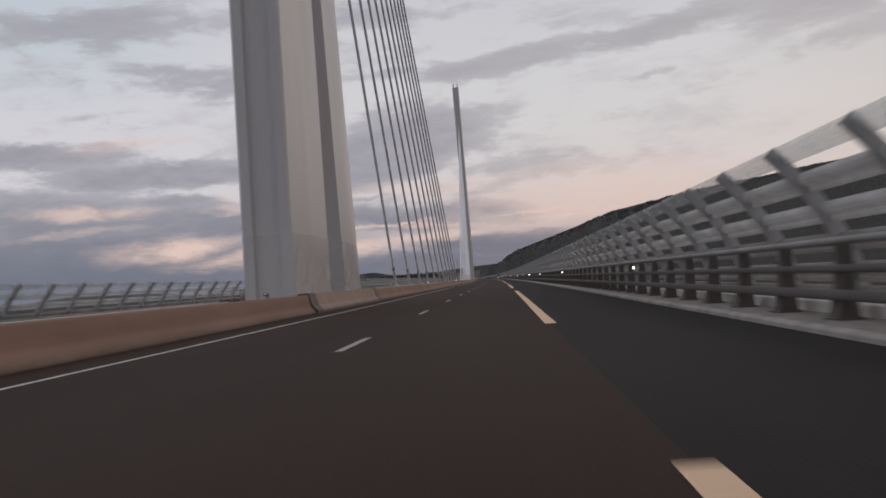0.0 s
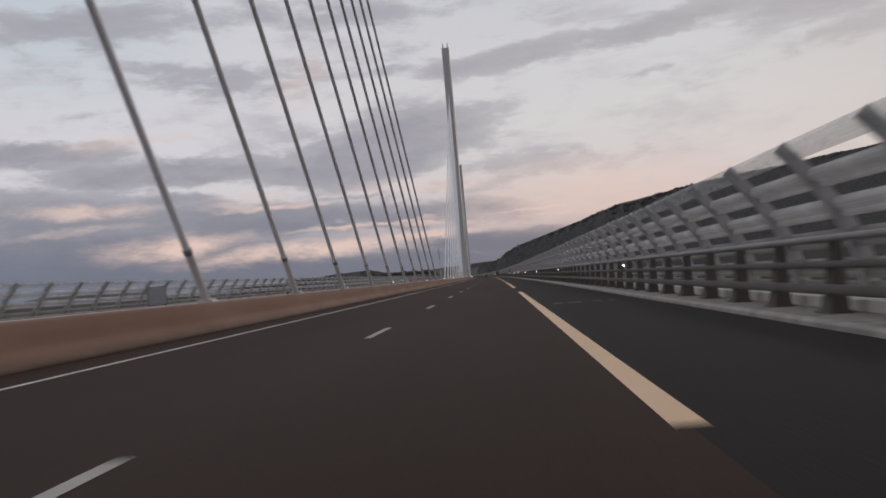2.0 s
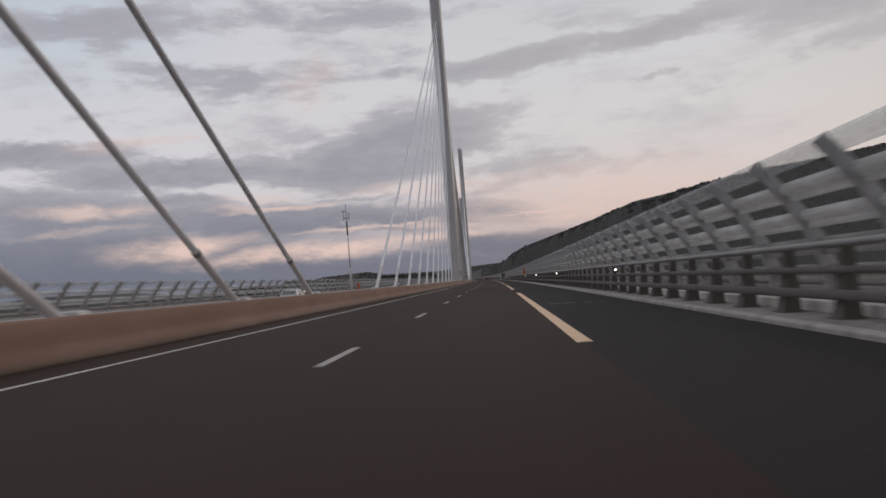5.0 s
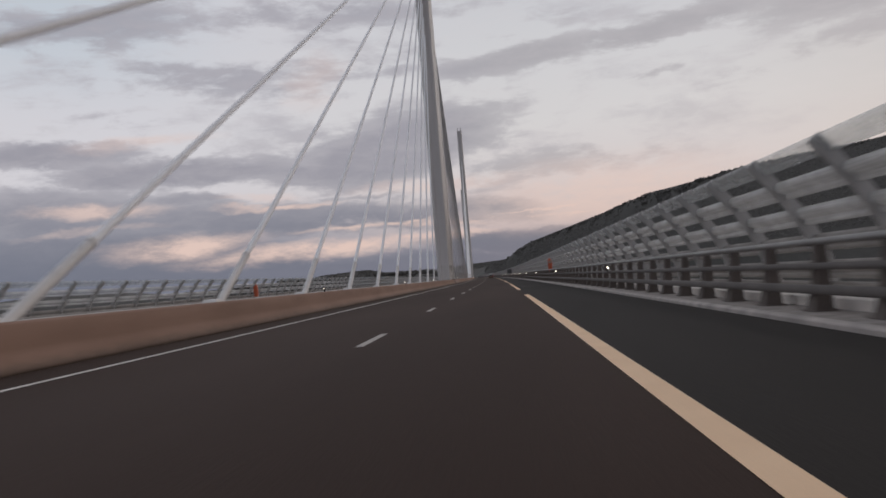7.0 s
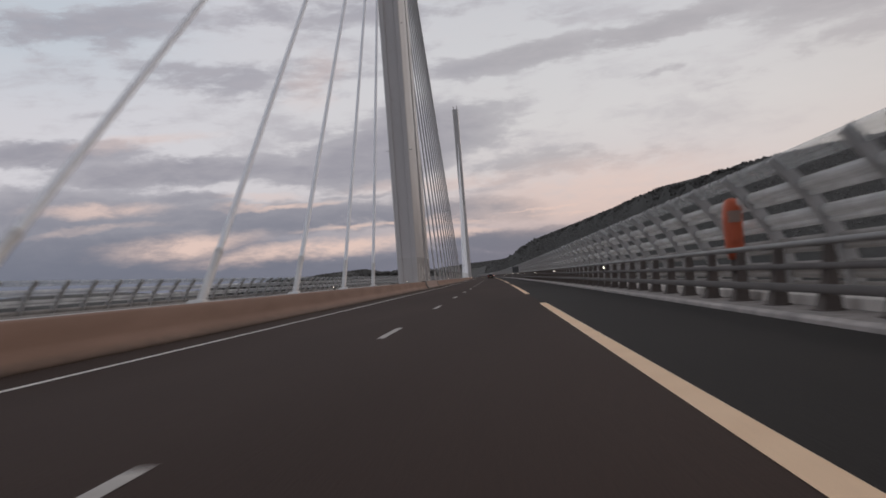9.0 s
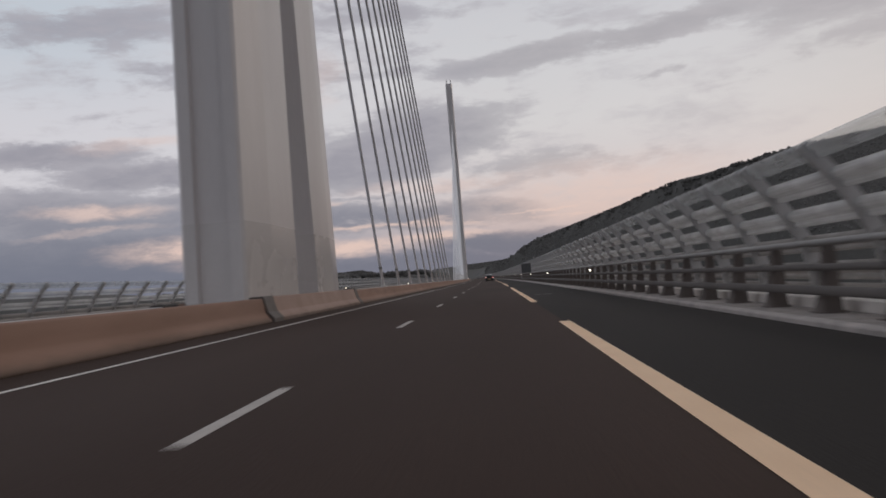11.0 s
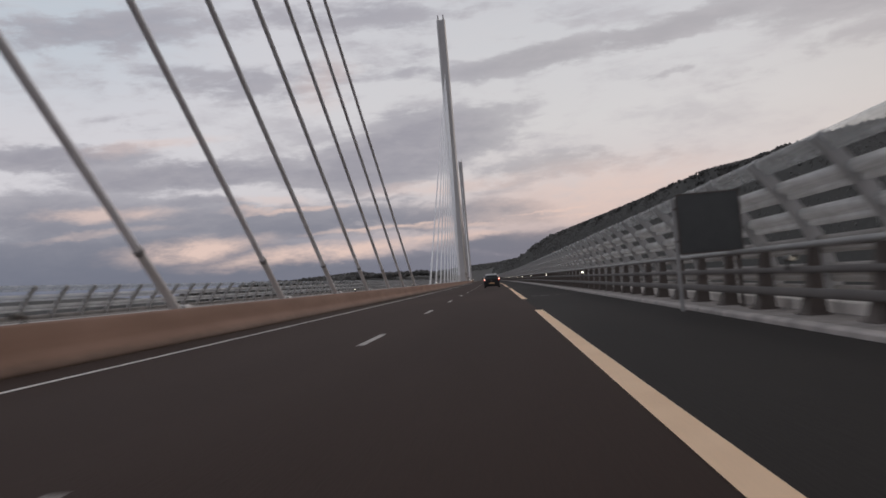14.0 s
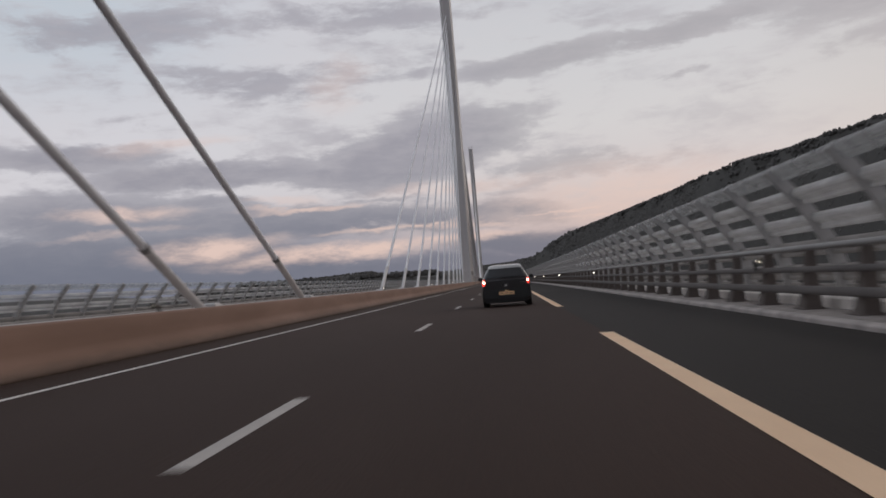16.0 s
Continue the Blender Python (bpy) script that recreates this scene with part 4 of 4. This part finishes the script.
# ---------- woods on the hills ----------
def clump_base(seed):
    bm = bmesh.new()
    bmesh.ops.create_icosphere(bm, subdivisions=2, radius=1.0)
    for v in bm.verts:
        k = 1.0 + 0.45 * noise.noise(v.co * 1.7 + Vector((seed, 0, 0))) + 0.25 * noise.noise(v.co * 4.5 + Vector((0, seed, 0)))
        v.co *= k
    me = bpy.data.meshes.new("clump")
    bm.to_mesh(me)
    bm.free()
    me.materials.append(LEAVES)
    return me


rng = random.Random(7)
poses_by = [[], [], []]


def plant(x, y, size, sink=0.35):
    """A crown set into the slope, so that its dome looks out along the ground's normal."""
    z = land(x, y)
    n = Vector((land(x - 3, y) - land(x + 3, y), land(x, y - 3) - land(x, y + 3), 6.0)).normalized()
    at = Vector((x, y, z)) - n * sink * size
    m = Matrix.LocRotScale(at, Euler((0, 0, rng.uniform(0, 6.3))), [size * rng.uniform(0.85, 1.15) for _ in range(3)])
    poses_by[rng.randrange(3)].append(m)


for _ in range(25000):
    x = rng.uniform(0, 1) ** 1.3 * 640 - 30
    y = lerp(FRONT, x) + rng.uniform(-110, 45)
    line = -RADIUS + RADIUS * math.cos(y / RADIUS) + MID
    if abs(x - line) < 26:
        continue
    steep = (lerp(FRONT, x + 5) - lerp(FRONT, x - 5)) / 10
    if rng.random() > 1.0 / math.hypot(1.0, steep):
        continue
    top_row = y > lerp(FRONT, x) - 8
    plant(x, y, rng.uniform(0.9, 1.6) if top_row else rng.uniform(1.3, 2.2), 0.62 if top_row else 0.74)
for _ in range(1500):
    x = rng.uniform(-420, 30)
    y = lerp(FRONT, x) + rng.uniform(-120, 60)
    line = -RADIUS + RADIUS * math.cos(y / RADIUS) + MID
    if abs(x - line) < 26:
        continue
    plant(x, y, rng.uniform(1.5, 3.0))
for _ in range(2600):
    plant(rng.uniform(-640, 200), rng.uniform(1980, 2110), rng.uniform(1.2, 2.4))
for _ in range(1500):
    plant(rng.uniform(-130, 200), rng.uniform(1980, 2070), rng.uniform(2.0, 3.4), 0.55)
for cx, cy, spread, count in ((-290, 1410, 11, 26), (-262, 1536, 13, 30), (-306, 1545, 9, 16), (-240, 1500, 20, 30), (-28, 1452, 6, 12)):
    for _ in range(count):
        plant(cx + rng.gauss(0, spread * 0.5), cy + rng.gauss(0, spread * 0.5), rng.uniform(2.0, 3.6))
for i, poses in enumerate(poses_by):
    wood = new("woodland", joined("woodland", clump_base(i * 3.1), poses))
    tagged(wood, "dark dense broadleaf woodland covering the hillside", "woodland", kind="stuff")

# ---------- the car ahead ----------
def build_car(label, paint, roof_paint, rear_lit):
    car = thing("car", label, "car")
    W = 0.80
    # outline stations from the rear: y, floor, sill half-width, waist height, waist half-width
    def shell(name, stations, mat, label=""):
        verts, faces, k = [], [], len(stations[0][1])
        for y, pts in stations:
            verts += [(x, y, z) for x, z in pts]
        for i in range(len(stations) - 1):
            for j in range(k - 1):
                a = i * k + j
                faces.append((a, a + 1, a + 1 + k, a + k))
        n = (len(stations) - 1) * k
        faces += [tuple(range(k)), tuple(range(n, n + k))[::-1]]
        me = mesh_from(name, verts, faces, mat, False)
        bm = bmesh.new()
        bm.from_mesh(me)
        bmesh.ops.recalc_face_normals(bm, faces=bm.faces)
        bm.to_mesh(me)
        bm.free()
        for p in me.polygons:
            p.use_smooth = len(p.vertices) == 4
        return piece(name, me, car, label)

    def lower(y, floor_, w, waist):
        return (y, [(-w * 0.90, floor_), (-w, floor_ + 0.14), (-w * 1.01, floor_ + 0.32), (-w * 0.985, waist - 0.12), (-w * 0.95, waist), (w * 0.95, waist), (w * 0.985, waist - 0.12),
                    (w * 1.01, floor_ + 0.32), (w, floor_ + 0.14), (w * 0.90, floor_)])

    shell("body", [lower(0.0, 0.24, W * 0.92, 0.87), lower(0.05, 0.19, W * 0.98, 0.90), lower(0.25, 0.17, W * 1.01, 0.91), lower(1.0, 0.19, W * 1.02, 0.90), lower(2.4, 0.20, W * 1.01, 0.88),
                   lower(3.0, 0.20, W, 0.85), lower(3.5, 0.26, W * 0.94, 0.76), lower(3.68, 0.32, W * 0.82, 0.66)], paint)

    def upper(y, z0, w0, z1, w1):
        return (y, [(-w0, z0), (-w0 * 0.5 - w1 * 0.5 - 0.01, (z0 + z1) / 2), (-w1, z1 - 0.05), (-w1 * 0.9, z1), (w1 * 0.9, z1), (w1, z1 - 0.05), (w0 * 0.5 + w1 * 0.5 + 0.01, (z0 + z1) / 2), (w0, z0)])

    shell("cabin", [upper(0.05, 0.85, 0.72, 0.95, 0.70), upper(0.24, 0.88, 0.765, 1.25, 0.575), upper(0.42, 0.89, 0.77, 1.325, 0.56), upper(1.3, 0.89, 0.775, 1.36, 0.56),
                    upper(2.0, 0.87, 0.76, 1.33, 0.575), upper(2.85, 0.84, 0.74, 0.92, 0.68)], paint)
    shell("roof", [(0.22, [(-0.53, 1.262), (-0.44, 1.300), (0.44, 1.300), (0.53, 1.262)]), (0.42, [(-0.55, 1.32), (-0.45, 1.366), (0.45, 1.366), (0.55, 1.32)]),
                   (1.3, [(-0.55, 1.355), (-0.45, 1.40), (0.45, 1.40), (0.55, 1.355)]), (2.0, [(-0.545, 1.322), (-0.45, 1.365), (0.45, 1.365), (0.545, 1.322)])], roof_paint, "pale roof")
    # rear window, set in the tailgate's slope
    tilt = math.atan2(0.19, 0.33)
    m = Matrix.Translation((0, 0.135, 1.105)) @ Matrix.Rotation(-tilt, 4, "X")
    bm = block(1.16, 0.03, 0.32, 0.012)
    for v in bm.verts:
        if v.co.z > 0:
            v.co.x *= 0.88
    bmesh.ops.transform(bm, matrix=m, verts=bm.verts)
    part("rear_window", bm, CAR_GLASS, car, "dark tinted rear window")
    part("wiper", block(0.42, 0.015, 0.018, 0.004, (0.12, 0.045, 0.955)), CAR_TRIM, car)
    for sx in (-1, 1):
        bm = block(0.02, 1.55, 0.26, 0.008)
        for v in bm.verts:
            if v.co.z > 0:
                v.co.y *= 0.8
        bmesh.ops.transform(bm, matrix=Matrix.Translation((sx * 0.69, 1.25, 1.11)) @ Matrix.Rotation(radians(sx * -17), 4, "Y"), verts=bm.verts)
        part("side_window", bm, CAR_GLASS, car, "dark side window")
        lamp = part("tail_lamp", block(0.12, 0.10, 0.23, 0.035, (sx * 0.712, 0.025, 0.80)), TAIL if rear_lit else TAIL_OFF, car, "red tail lamp")
        part("bulb", rod(0.042, 0.02, 14, m=Matrix.Translation((sx * 0.712, -0.030, 0.83)) @ Matrix.Rotation(radians(90), 4, "X")), TAIL_CORE if rear_lit else TAIL_OFF, lamp)
        part("door_mirror", block(0.16, 0.10, 0.12, 0.03, (sx * 0.89, 2.25, 0.95)), CAR_TRIM, car)
        part("headlamp", block(0.26, 0.20, 0.13, 0.04, (sx * 0.50, 3.58, 0.66)), HEADLAMP, car, "clear headlamp")
        for y in (0.62, 3.0):
            wheel = part("wheel", rod(0.29, 0.18, 24, m=Matrix.Translation((sx * 0.70, y, 0.29)) @ Matrix.Rotation(radians(90), 4, "Y")), TYRE, car)
            part("rim", rod(0.18, 0.02, 20, m=Matrix.Translation((sx * 0.795, y, 0.29)) @ Matrix.Rotation(radians(90), 4, "Y")), RIM, wheel)
    part("bumper", block(1.56, 0.20, 0.36, 0.06, (0, 0.01, 0.40)), CAR_TRIM, car, "black plastic bumper")
    part("lower_skirt", block(1.40, 0.10, 0.12, 0.03, (0, 0.03, 0.20)), CAR_TRIM, car, "black lower skirt")
    screen = block(1.20, 0.03, 0.62, 0.012)
    for v in screen.verts:
        if v.co.z > 0:
            v.co.x *= 0.86
    bmesh.ops.transform(screen, matrix=Matrix.Translation((0, 2.46, 1.125)) @ Matrix.Rotation(math.atan2(0.85, 0.41), 4, "X"), verts=screen.verts)
    part("windscreen", screen, CAR_GLASS, car, "dark windscreen")
    plate = part("number_plate", block(0.50, 0.02, 0.11, 0.006, (0, -0.098, 0.45)), PLATE, car, "amber number plate")
    for i in range(3):
        part("plate_bar", block(0.09, 0.006, 0.022, 0, (-0.15 + 0.15 * i, -0.111, 0.45)), BARRIER, plate)
    part("plate_light", block(0.10, 0.03, 0.010, 0.003, (0, -0.10, 0.53)), PLATE_LAMP if rear_lit else CAR_TRIM, car)
    part("badge", rod(0.045, 0.02, 6, m=Matrix.Translation((0, -0.008, 0.70)) @ Matrix.Rotation(radians(90), 4, "X")), CHROME, car, "small chrome badge")
    return car


the_car = build_car("small black hatchback with sky gleam painted on its roof and lit red tail lamps", CAR_PAINT, CAR_ROOF_GLEAM, True)
the_car.matrix_basis = on_line(532.4, -0.40, ground_z(-0.4))
other_car = build_car("small white hatchback on the opposite carriageway", CAR_WHITE, CAR_WHITE, False)
other_car.matrix_basis = on_line(231.0, 2 * MID + 0.5, ground_z(2 * MID + 0.5) + 0.02, math.pi)
